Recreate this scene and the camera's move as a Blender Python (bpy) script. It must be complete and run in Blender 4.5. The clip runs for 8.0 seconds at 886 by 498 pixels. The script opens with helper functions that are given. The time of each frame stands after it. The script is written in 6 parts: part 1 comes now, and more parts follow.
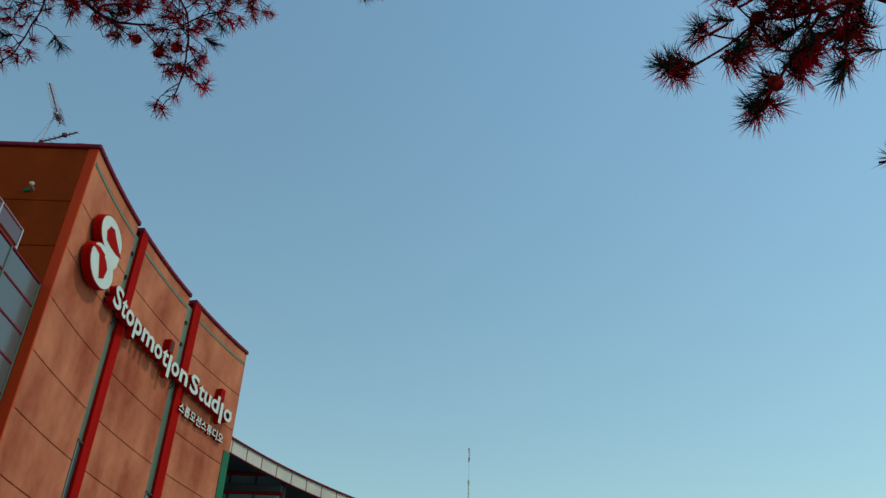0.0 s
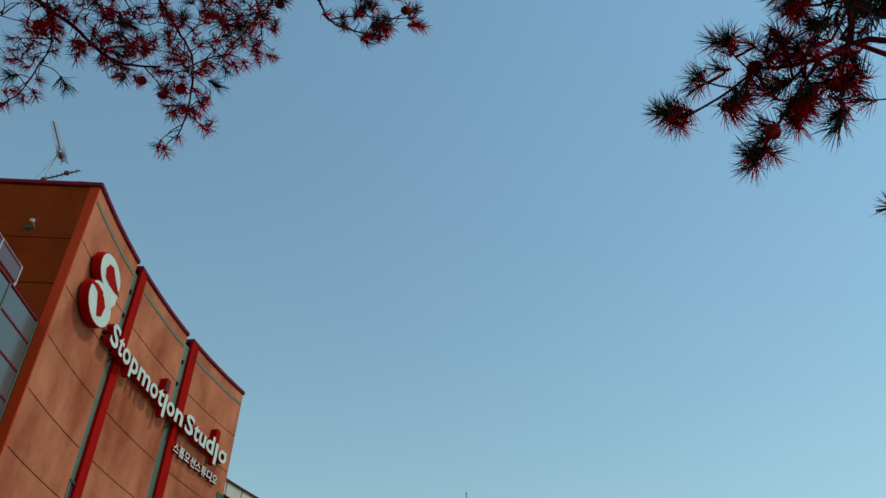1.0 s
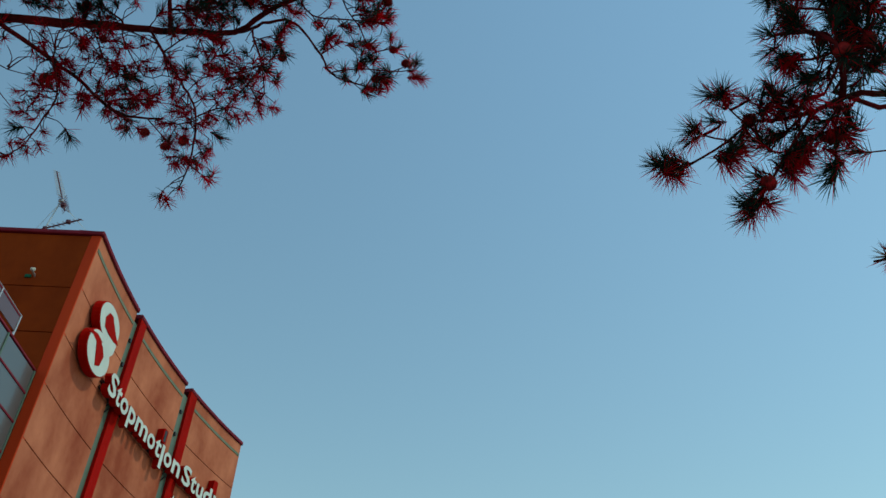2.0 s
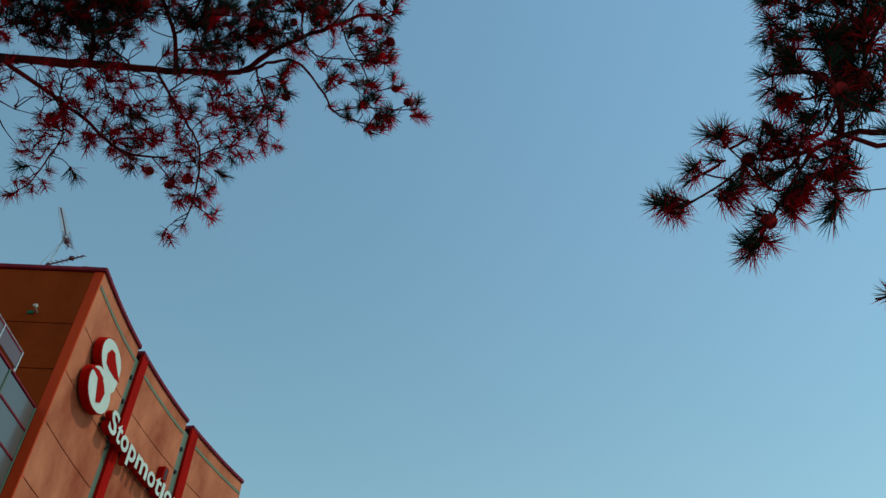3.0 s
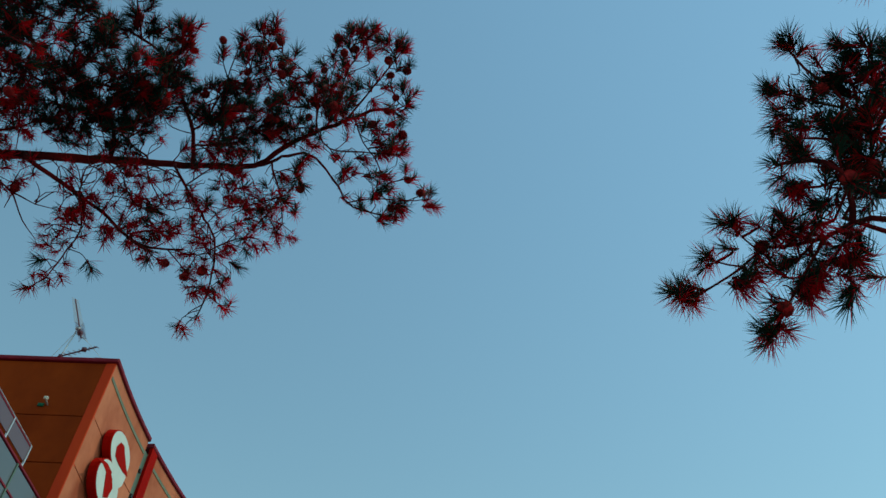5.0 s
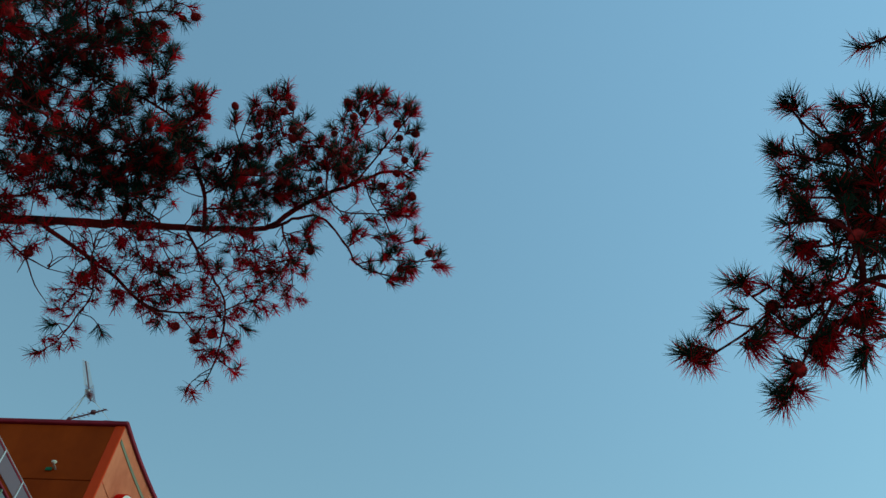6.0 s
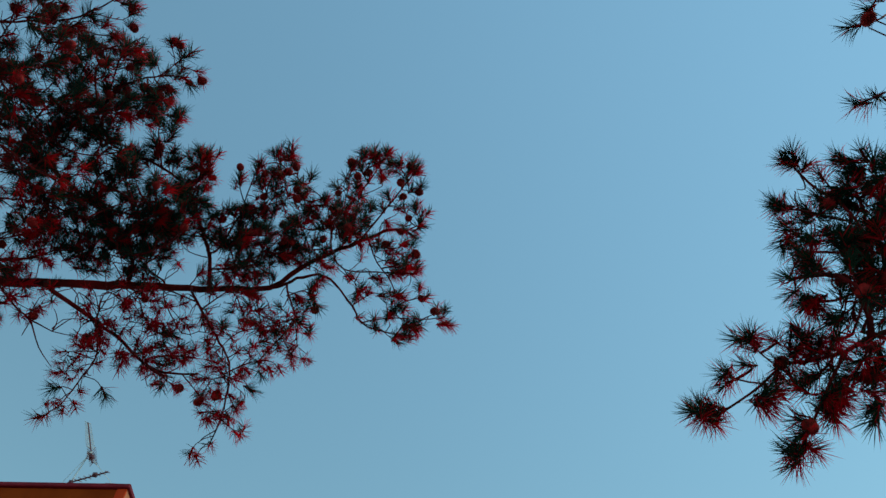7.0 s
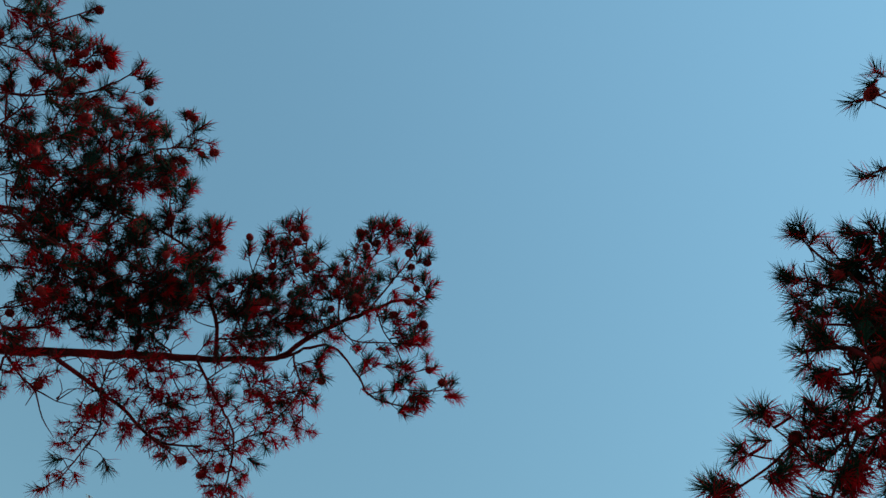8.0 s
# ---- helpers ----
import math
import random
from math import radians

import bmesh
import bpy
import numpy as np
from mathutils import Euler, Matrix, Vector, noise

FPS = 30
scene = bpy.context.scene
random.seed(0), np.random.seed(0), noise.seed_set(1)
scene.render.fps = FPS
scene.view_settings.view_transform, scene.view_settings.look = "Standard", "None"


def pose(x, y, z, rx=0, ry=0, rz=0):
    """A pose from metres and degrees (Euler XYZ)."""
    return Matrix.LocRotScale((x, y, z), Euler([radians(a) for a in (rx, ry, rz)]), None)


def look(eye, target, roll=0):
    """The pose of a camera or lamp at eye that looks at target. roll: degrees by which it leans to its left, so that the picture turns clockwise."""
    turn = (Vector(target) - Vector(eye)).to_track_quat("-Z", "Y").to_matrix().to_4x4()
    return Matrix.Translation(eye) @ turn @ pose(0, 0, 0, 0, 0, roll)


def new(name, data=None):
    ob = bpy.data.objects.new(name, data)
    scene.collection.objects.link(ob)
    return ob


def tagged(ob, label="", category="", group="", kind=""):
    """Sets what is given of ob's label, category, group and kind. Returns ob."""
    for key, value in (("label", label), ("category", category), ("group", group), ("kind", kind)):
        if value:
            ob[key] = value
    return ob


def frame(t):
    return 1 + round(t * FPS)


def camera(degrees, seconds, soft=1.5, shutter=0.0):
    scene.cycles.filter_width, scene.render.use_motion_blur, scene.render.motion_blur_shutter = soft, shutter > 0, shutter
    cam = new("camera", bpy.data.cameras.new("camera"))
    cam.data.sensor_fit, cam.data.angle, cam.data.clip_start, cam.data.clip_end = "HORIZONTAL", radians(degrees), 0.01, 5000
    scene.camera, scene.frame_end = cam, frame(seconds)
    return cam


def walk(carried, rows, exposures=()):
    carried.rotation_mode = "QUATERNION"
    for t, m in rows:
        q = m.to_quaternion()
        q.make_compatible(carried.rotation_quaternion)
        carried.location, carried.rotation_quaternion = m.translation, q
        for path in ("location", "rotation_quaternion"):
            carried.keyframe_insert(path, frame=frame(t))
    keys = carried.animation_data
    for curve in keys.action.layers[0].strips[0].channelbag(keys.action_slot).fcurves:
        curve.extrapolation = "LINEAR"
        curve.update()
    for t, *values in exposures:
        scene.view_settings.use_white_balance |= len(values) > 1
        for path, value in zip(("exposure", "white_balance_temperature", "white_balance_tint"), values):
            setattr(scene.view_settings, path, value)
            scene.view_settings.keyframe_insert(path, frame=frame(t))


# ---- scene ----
cam = camera(56.37, 8.0)
EYE = 1.6
ROWS = [
    (0.0, -0.000, 0.000, -0.000, -1.11, 33.72, -1.66),
    (0.5, 0.001, 0.002, -0.002, -1.27, 34.94, -1.80),
    (1.0, -0.001, -0.007, 0.002, -1.50, 36.58, -2.11),
    (1.5, -0.000, -0.014, 0.003, -1.48, 38.27, -2.07),
    (3.0, 0.003, -0.028, 0.005, -1.25, 42.35, -2.12),
    (3.5, 0.003, -0.036, 0.006, -1.04, 42.95, -2.05),
    (4.0, 0.002, -0.035, 0.007, -1.28, 43.95, -2.27),
    (4.5, -0.001, -0.034, 0.008, -0.86, 45.75, -2.31),
    (5.0, -0.002, -0.035, 0.009, -0.29, 48.38, -2.34),
    (6.5, 0.002, -0.055, 0.015, 0.99, 54.07, -2.49),
    (7.0, -0.002, -0.059, 0.018, 1.31, 56.16, -2.33),
    (7.5, -0.004, -0.060, 0.021, 1.39, 58.92, -2.78),
    (8.0, 0.000, -0.056, 0.021, 1.41, 61.06, -2.95),
]
walk(cam, [(t, pose(x, y, EYE + z, 90 + pitch, roll, yaw)) for t, x, y, z, yaw, pitch, roll in ROWS], [(0.0, -0.14, 6720, -8), (4.5, -0.09, 6720, -15), (8.0, 0.06, 6780, -18)])

# ---- daylight ----
SUN_AZIMUTH, SUN_HEIGHT = 92.0, 54.0      # degrees right of straight ahead, degrees above the horizon
world = bpy.data.worlds.new("sky")
scene.world = world
world.use_nodes = True
wn = world.node_tree.nodes
sky = wn.new("ShaderNodeTexSky")
sky.sky_type = "NISHITA"
sky.sun_disc = False
sky.sun_elevation, sky.sun_rotation = radians(SUN_HEIGHT), radians(SUN_AZIMUTH)
sky.air_density, sky.dust_density, sky.ozone_density = 1.9, 0.0, 3.6
wn["Background"].inputs[1].default_value = 0.14
world.node_tree.links.new(sky.outputs[0], wn["Background"].inputs[0])
sun_data = bpy.data.lights.new("sun", "SUN")
sun_data.energy, sun_data.angle, sun_data.color = 1.65, radians(0.6), (1.0, 0.9, 0.76)
sun = new("sun", sun_data)
a, h = radians(SUN_AZIMUTH), radians(SUN_HEIGHT)
sun.matrix_world = look((0, 0, 30), Vector((0, 0, 30)) - Vector((math.sin(a) * math.cos(h), math.cos(a) * math.cos(h), math.sin(h))))


# ---- materials ----
def material(name, low, high, rough=0.7, metal=0.0, scale=3.0, stretch=(1, 1, 1), bump=0.2, fine=40.0, per_piece=0.0, gloss=0.5, detail=6, grain=0.25, thin=0.0):
    """Two scales of noise between the colours low and high, with a fine relief."""
    m = bpy.data.materials.new(name)
    m.use_nodes = True
    n, link = m.node_tree.nodes, m.node_tree.links.new
    b = n["Principled BSDF"]
    b.inputs["Roughness"].default_value, b.inputs["Metallic"].default_value = rough, metal
    b.inputs["Specular IOR Level"].default_value = gloss
    co = n.new("ShaderNodeTexCoord")
    mp = n.new("ShaderNodeMapping")
    mp.inputs["Scale"].default_value = stretch
    link(co.outputs["Object"], mp.inputs[0])
    big, small = n.new("ShaderNodeTexNoise"), n.new("ShaderNodeTexNoise")
    big.inputs["Scale"].default_value, big.inputs["Detail"].default_value, big.inputs["Roughness"].default_value = scale, detail, 0.58
    small.inputs["Scale"].default_value, small.inputs["Detail"].default_value = fine, 4
    link(mp.outputs[0], big.inputs["Vector"])
    link(co.outputs["Object"], small.inputs["Vector"])
    mix = n.new("ShaderNodeMath")
    mix.operation = "MULTIPLY_ADD"
    mix.inputs[1].default_value = grain
    link(small.outputs[0], mix.inputs[0])
    link(big.outputs[0], mix.inputs[2])
    last = mix.outputs[0]
    if per_piece:
        info, add = n.new("ShaderNodeObjectInfo"), n.new("ShaderNodeMath")
        add.operation = "MULTIPLY_ADD"
        add.inputs[1].default_value = per_piece
        link(info.outputs["Random"], add.inputs[0])
        link(last, add.inputs[2])
        last = add.outputs[0]
    ramp = n.new("ShaderNodeValToRGB")
    e = ramp.color_ramp.elements
    e[0].position, e[1].position = 0.42, 0.86 + per_piece * 0.6
    e[0].color, e[1].color = (*low, 1), (*high, 1)
    link(last, ramp.inputs[0])
    link(ramp.outputs[0], b.inputs["Base Color"])
    if thin:
        glow, blend = n.new("ShaderNodeBsdfTranslucent"), n.new("ShaderNodeMixShader")
        blend.inputs[0].default_value = thin
        link(ramp.outputs[0], glow.inputs["Color"])
        link(b.outputs[0], blend.inputs[1])
        link(glow.outputs[0], blend.inputs[2])
        link(blend.outputs[0], n["Material Output"].inputs["Surface"])
    if bump:
        bp = n.new("ShaderNodeBump")
        bp.inputs["Strength"].default_value, bp.inputs["Distance"].default_value = bump, 0.01
        link(small.outputs[0], bp.inputs["Height"])
        link(bp.outputs[0], b.inputs["Normal"])
    return m


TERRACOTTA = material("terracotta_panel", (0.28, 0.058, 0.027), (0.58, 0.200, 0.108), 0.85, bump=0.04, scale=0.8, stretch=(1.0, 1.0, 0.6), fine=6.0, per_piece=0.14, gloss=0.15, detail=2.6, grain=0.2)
# orange of the end wall, darkened for the side turned from the sun
END_WALL_SHADE = material("shaded_orange_panel", (0.17, 0.022, 0.002), (0.28, 0.045, 0.005), 0.85, bump=0.05, scale=0.6, stretch=(1, 1, 0.5), fine=4, per_piece=0.1, gloss=0.1)
COPING = material("maroon_metal", (0.14, 0.008, 0.020), (0.23, 0.016, 0.034), 0.6, scale=2, bump=0.05, gloss=0.12)
RED = material("red_metal", (0.27, 0.002, 0.001), (0.40, 0.004, 0.003), 0.75, 0.0, scale=1.5, stretch=(1, 1, 0.3), bump=0.06, gloss=0.04)
WHITE = material("white_acrylic", (0.54, 0.58, 0.52), (0.64, 0.68, 0.61), 0.35, scale=2, bump=0.02)
GREY = material("grey_slot_metal", (0.06, 0.11, 0.08), (0.14, 0.19, 0.145), 0.55, 0.2, scale=1.2, stretch=(1, 1, 0.2), bump=0.08)
DARK = material("dark_metal", (0.018, 0.018, 0.022), (0.04, 0.038, 0.042), 0.5, 0.5, scale=3, bump=0.05)
STEEL = material("galvanised_steel", (0.42, 0.44, 0.46), (0.62, 0.63, 0.64), 0.4, 0.6, scale=8, bump=0.05)
ANTENNA = material("weathered_antenna_metal", (0.06, 0.010, 0.022), (0.13, 0.03, 0.045), 0.5, 0.3, scale=8, bump=0.05)
CONCRETE = material("concrete", (0.24, 0.24, 0.23), (0.40, 0.39, 0.37), 0.9, scale=0.7, fine=30)
PALE = material("pale_parapet_panel", (0.42, 0.38, 0.34), (0.60, 0.54, 0.48), 0.5, scale=0.8, bump=0.03, per_piece=0.1)
SOFFIT = material("dark_soffit", (0.025, 0.03, 0.04), (0.05, 0.055, 0.065), 0.6, scale=0.8, bump=0.05)
PAVING = material("paving", (0.16, 0.155, 0.15), (0.28, 0.27, 0.26), 0.9, scale=0.6, fine=18)
# bark: its own red, deepened with the crimson of the anaglyph fringe
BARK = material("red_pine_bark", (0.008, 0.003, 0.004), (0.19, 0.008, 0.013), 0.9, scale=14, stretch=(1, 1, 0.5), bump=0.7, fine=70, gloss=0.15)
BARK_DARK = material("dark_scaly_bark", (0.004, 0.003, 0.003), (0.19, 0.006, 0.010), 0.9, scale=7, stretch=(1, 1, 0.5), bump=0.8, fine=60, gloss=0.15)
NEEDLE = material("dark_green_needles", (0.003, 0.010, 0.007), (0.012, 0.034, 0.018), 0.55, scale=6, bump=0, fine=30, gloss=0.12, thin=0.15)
# needle red that paints the anaglyph fringe beside dark tufts
NEEDLE_FRINGE = material("fringe_red_needles", (0.52, 0.008, 0.032), (0.84, 0.016, 0.066), 0.6, scale=6, bump=0, fine=30, gloss=0.08, thin=0.85)
CONE = material("brown_pine_cone", (0.06, 0.004, 0.006), (0.40, 0.016, 0.020), 0.8, scale=30, bump=0.3, fine=90, gloss=0.15)


def glass(name, tint, rough):
    m = bpy.data.materials.new(name)
    m.use_nodes = True
    n, link = m.node_tree.nodes, m.node_tree.links.new
    b = n["Principled BSDF"]
    noise_tex, ramp = n.new("ShaderNodeTexNoise"), n.new("ShaderNodeValToRGB")
    noise_tex.inputs["Scale"].default_value, noise_tex.inputs["Detail"].default_value = 0.7, 4
    ramp.color_ramp.elements[0].color = (*[c * 0.75 for c in tint], 1)
    ramp.color_ramp.elements[1].color = (*tint, 1)
    link(noise_tex.outputs[0], ramp.inputs[0])
    link(ramp.outputs[0], b.inputs["Base Color"])
    b.inputs["Roughness"].default_value = rough
    b.inputs["IOR"].default_value = 1.55
    b.inputs["Coat Weight"].default_value = 0.4
    b.inputs["Coat Roughness"].default_value = 0.03
    return m


GLASS = glass("grey_blue_glazing", (0.10, 0.105, 0.11), 0.3)
TINTED = glass("dusty_tinted_glazing", (0.11, 0.040, 0.040), 0.35)
GREEN = material("green_metal", (0.006, 0.09, 0.04), (0.012, 0.15, 0.07), 0.55, scale=1.5, bump=0.05, gloss=0.2)
# colour of the front's red ghost along the corner
CORNER_FRINGE = material("orange_red_fringe", (0.46, 0.030, 0.005), (0.58, 0.055, 0.010), 0.7, scale=0.8, stretch=(1, 1, 0.3), bump=0.06, gloss=0.15)
GREEN_GREY = material("green_grey_strip", (0.09, 0.13, 0.07), (0.17, 0.17, 0.10), 0.6, scale=2, bump=0.05)
BLUE_GLASS = glass("blue_grey_glazing", (0.16, 0.27, 0.32), 0.2)
DARK_GLASS = glass("dark_glazing", (0.05, 0.08, 0.10), 0.08)


# ---- building helpers ----
def mesh_of(name, verts, faces, mats, index=None, smooth=False):
    me = bpy.data.meshes.new(name)
    me.from_pydata([tuple(v) for v in verts], [], faces)
    for m in (mats if isinstance(mats, (list, tuple)) else [mats]):
        me.materials.append(m)
    if index:
        me.polygons.foreach_set("material_index", index)
    if smooth:
        me.polygons.foreach_set("use_smooth", [True] * len(me.polygons))
    me.update()
    return me


def part_mesh(name, me, parent, label=""):
    ob = new(name, me)
    ob.parent = parent
    if parent is not None and parent.type == "EMPTY":
        ob.matrix_parent_inverse = Matrix.Translation(-parent.location)
    return tagged(ob, label)


def part(name, bm, mat, parent, label=""):
    me = bpy.data.meshes.new(name)
    bmesh.ops.recalc_face_normals(bm, faces=bm.faces)
    bm.to_mesh(me)
    bm.free()
    me.materials.append(mat)
    return part_mesh(name, me, parent, label)


def thing(name, label, category, group="", kind="", at=(0, 0, 0)):
    ob = new(name)
    ob.location = at
    ob.empty_display_size = 0.2
    return tagged(ob, label, category, group, kind)


def box_bm(lo, hi, bevel=0.0):
    bm = bmesh.new()
    bmesh.ops.create_cube(bm, size=1)
    for v in bm.verts:
        v.co = Vector([(lo[k] + hi[k]) / 2 + v.co[k] * (hi[k] - lo[k]) for k in range(3)])
    if bevel:
        bmesh.ops.bevel(bm, geom=bm.edges[:], offset=bevel, segments=1, affect="EDGES")
    return bm


def tube_data(points, radii, sides=6):
    """Rings round a line of points, closed at its end."""
    verts, faces = [], []
    up = Vector((0.31, 0.22, 0.93))
    for i, (p, r) in enumerate(zip(points, radii)):
        t = (points[min(i + 1, len(points) - 1)] - points[max(i - 1, 0)]).normalized()
        u = t.cross(up)
        u = (u if u.length > 0.05 else t.cross(Vector((1, 0, 0)))).normalized()
        v = t.cross(u)
        for k in range(sides):
            q = 2 * math.pi * k / sides
            verts.append(p + r * (math.cos(q) * u + math.sin(q) * v))
    for i in range(len(points) - 1):
        for k in range(sides):
            j = (k + 1) % sides
            faces.append((i * sides + k, i * sides + j, (i + 1) * sides + j, (i + 1) * sides + k))
    faces.append(tuple(range(sides))[::-1])
    faces.append(tuple((len(points) - 1) * sides + k for k in range(sides)))
    return verts, faces


def rod(name, a, b, r, mat, parent, label="", sides=8, r2=None):
    v, f = tube_data([Vector(a), Vector(b)], [r, r if r2 is None else r2], sides)
    return part_mesh(name, mesh_of(name, v, f, mat), parent, label)


# the buildings bend round one centre
RADIUS, HEADING, CORNER = 31.8, radians(-2.4), Vector((-9.07, 16.73, 0))
CENTRE = CORNER + RADIUS * Vector((math.cos(HEADING), -math.sin(HEADING), 0))


def bent(s, z, out=0.0):
    """The place s metres along the curved front from its corner, at height z, out metres in front of it."""
    q = HEADING + s / RADIUS
    return CENTRE - (RADIUS - out) * Vector((math.cos(q), -math.sin(q), 0)) + Vector((0, 0, z))


def bent_box(name, s0, s1, z0, z1, o0, o1, mat, parent, label="", steps=6, edge=0.0, drift=0.0):
    """A block that follows the curve, from o0 to o1 in front of it; edge chamfers its front; drift turns it off the curve."""
    verts, faces = [], []
    for i in range(steps + 1):
        k = i / steps
        s = s0 + (s1 - s0) * k
        sf = min(max(s, s0 + edge), s1 - edge)
        d = drift * (s - 18.5)
        verts += [bent(s, z0, o0 + d), bent(s, z0, o1 + d - edge), bent(sf, z0 + edge, o1 + d), bent(sf, z1 - edge, o1 + d), bent(s, z1, o1 + d - edge), bent(s, z1, o0 + d)]
    for i in range(steps):
        for k in range(6):
            j = (k + 1) % 6
            faces.append((i * 6 + k, i * 6 + j, i * 6 + 6 + j, i * 6 + 6 + k))
    faces += [tuple(range(6))[::-1], tuple(steps * 6 + k for k in range(6))]
    bm = bmesh.new()
    vs = [bm.verts.new(v) for v in verts]
    for f in faces:
        bm.faces.new([vs[k] for k in f])
    bmesh.ops.remove_doubles(bm, verts=bm.verts, dist=1e-5)
    return part(name, bm, mat, parent, label)


# ---- ground ----
g = box_bm((-600, -600, -0.3), (600, 600, 0.0))
ground = part("ground", g, PAVING, None)
tagged(ground, "grey paved ground round the studio building", "ground", kind="structure")

# ---- the curved studio building ----
studio = thing("studio_building", "curved terracotta-panelled studio building with red fringe strips and maroon coping", "building", at=(-9.07, 16.73, 0))
ROOF = 15.5
JOINTS = [0.0, 1.5, 2.88, 4.25, 5.63, 7.0, 8.36, 9.72, 11.09, 12.45, 13.8, ROOF]
BAYS = [(0.0, 3.43), (4.16, 7.62), (8.46, 12.02)]
# core walls behind the panels
bm = bmesh.new()
plan = [bent(s, 0, -0.62) for s in np.linspace(0.9, 12.0, 9)] + [bent(12.0, 0, -9.0), Vector((-17.5, 17.2, 0)), Vector((-10.0, 17.2, 0))]
lo = [bm.verts.new(p) for p in plan]
hi = [bm.verts.new(p + Vector((0, 0, 15.2))) for p in plan]
for i in range(len(plan)):
    j = (i + 1) % len(plan)
    bm.faces.new((lo[i], lo[j], hi[j], hi[i]))
bm.faces.new(hi)
part("core_wall", bm, CONCRETE, studio, "grey rendered walls behind the cladding")
for s0, s1 in BAYS:
    bent_box("bay_wall", s0 + (0.0 if s0 else 0.5), s1, 0, ROOF - 0.02, -0.60, -0.13, CONCRETE, studio)
    for z0, z1 in zip(JOINTS, JOINTS[1:]):
        bent_box("facade_panel", s0, s1, z0 + 0.011, z1 - 0.011, -0.12, 0.0, TERRACOTTA, studio, edge=0.008)
    # added strip that draws the coping's green-grey colour ghost
    bent_box("coping_fringe", s0 + 0.05, s1 - 0.05, 15.03, 15.13, 0.003, 0.016, GREEN_GREY, studio, "green-grey strip added for the colour ghost of the coping")
    bent_box("coping", s0 - (0.44 if s0 else 0.06), s1 + 0.03, ROOF + 0.002, ROOF + 0.13, -0.62, 0.06, COPING, studio, "maroon metal roof coping", edge=0.02)
# green ghost of the dark far wing, added as a strip on the panels
bent_box("green_fringe", 11.62, 12.015, 0.0, 11.6, 0.004, 0.03, GREEN, studio, "green strip added for the far wing's colour fringe")
# recessed slots between the bays, each with a red strip added for the anaglyph fringe
for s0, s1 in ((3.43, 3.74), (7.62, 8.0)):
    bent_box("slot_back", s0 - 0.05, s1 + 0.5, 0, 15.25, -0.6, -0.05, GREY, studio, "grey metal back of the recessed slot", steps=2)
    bent_box("red_fringe", s1, s1 + 0.42 + (0.04 if s0 > 5 else 0), 0, ROOF - 0.003, -0.049, 0.05, RED, studio, "red strip added for the anaglyph fringe of the bay", steps=2, edge=0.01)
    w = bent_box("slot_window", s0 + 0.03, s1 - 0.02, 1.0, 8.9, -0.049, -0.03, DARK_GLASS, studio, "narrow dark slot window", steps=1)
    for z in (1.0, 3.6, 6.25, 8.9):
        bent_box("window_frame", s0 + 0.01, s1 - 0.002, z - 0.03, z + 0.03, -0.029, 0.02, DARK, w, steps=1)
    bent_box("window_frame", s0 + 0.01, s0 + 0.07, 1.03, 8.87, -0.029, 0.015, GREY, w, steps=1)
    for z in (13.8, 14.6):
        bent_box("clip", s0 + 0.1, s0 + 0.2, z - 0.05, z + 0.05, -0.049, 0.01, DARK, studio, steps=1)
# end wall, facing the viewer; part of its shade is in the panel colour
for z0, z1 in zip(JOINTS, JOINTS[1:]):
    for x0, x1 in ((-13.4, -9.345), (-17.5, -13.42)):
        part("end_panel", box_bm((x0, 16.72, z0 + 0.010), (x1, 16.85, z1 - 0.010), 0.008), END_WALL_SHADE, studio)
part("end_wall", box_bm((-17.5, 16.86, 0), (-9.7, 17.19, ROOF)), CONCRETE, studio)
# added strip that draws the front's red ghost at the corner
part("red_fringe", box_bm((-9.34, 16.70, 0.01), (-9.075, 16.86, ROOF), 0.01), CORNER_FRINGE, studio, "orange-red corner strip added for the anaglyph fringe")
part("coping", box_bm((-17.6, 16.64, ROOF + 0.004), (-9.02, 17.2, ROOF + 0.13), 0.02), COPING, studio, "maroon metal roof coping")
# wall lamp on the end wall
lamp = thing("floodlight", "small white floodlight on a bracket on the orange end wall", "lamp", at=(-10.36, 16.72, 14.1))
v, f = tube_data([Vector((-10.36, 16.73, 14.100)), Vector((-10.36, 16.50, 14.140)), Vector((-10.33, 16.40, 14.080))], [0.025] * 3)
part_mesh("bracket", mesh_of("bracket", v, f, STEEL), lamp)
v, f = tube_data([Vector((-10.33, 16.42, 14.100)), Vector((-10.30, 16.38, 14.070)), Vector((-10.21, 16.33, 14.020)), Vector((-10.20, 16.325, 14.015))], [0.02, 0.04, 0.046, 0.034], 12)
part_mesh("lamp_head", mesh_of("lamp_head", v, f, WHITE), lamp, "white lamp head")
part("wall_plate", box_bm((-10.60, 16.68, 14.040), (-10.44, 16.718, 14.140), 0.01), GREEN, lamp)

# television antenna at the roof edge
antenna = thing("television_antenna", "thin maroon television antenna with two booms on a pale steel mast", "antenna", at=(-10.78, 16.9, 15.63))
rod("mast", (-10.78, 16.9, 15.63), (-10.67, 16.9, 16.90), 0.022, STEEL, antenna, "pale steel mast")
top, foot = Vector((-11.17, 16.9, 17.98)), Vector((-10.46, 16.9, 16.52))
rod("boom", foot, top, 0.020, ANTENNA, antenna)
for i in range(13):
    p = foot.lerp(top, 0.36 + 0.64 * i / 12)
    w = 0.15 - 0.004 * i
    rod("element", p + Vector((-w * 0.6, -w * 0.8, -w * 0.22)), p + Vector((w * 0.6, w * 0.8, w * 0.22)), 0.011, STEEL, antenna, "pale element", sides=5)
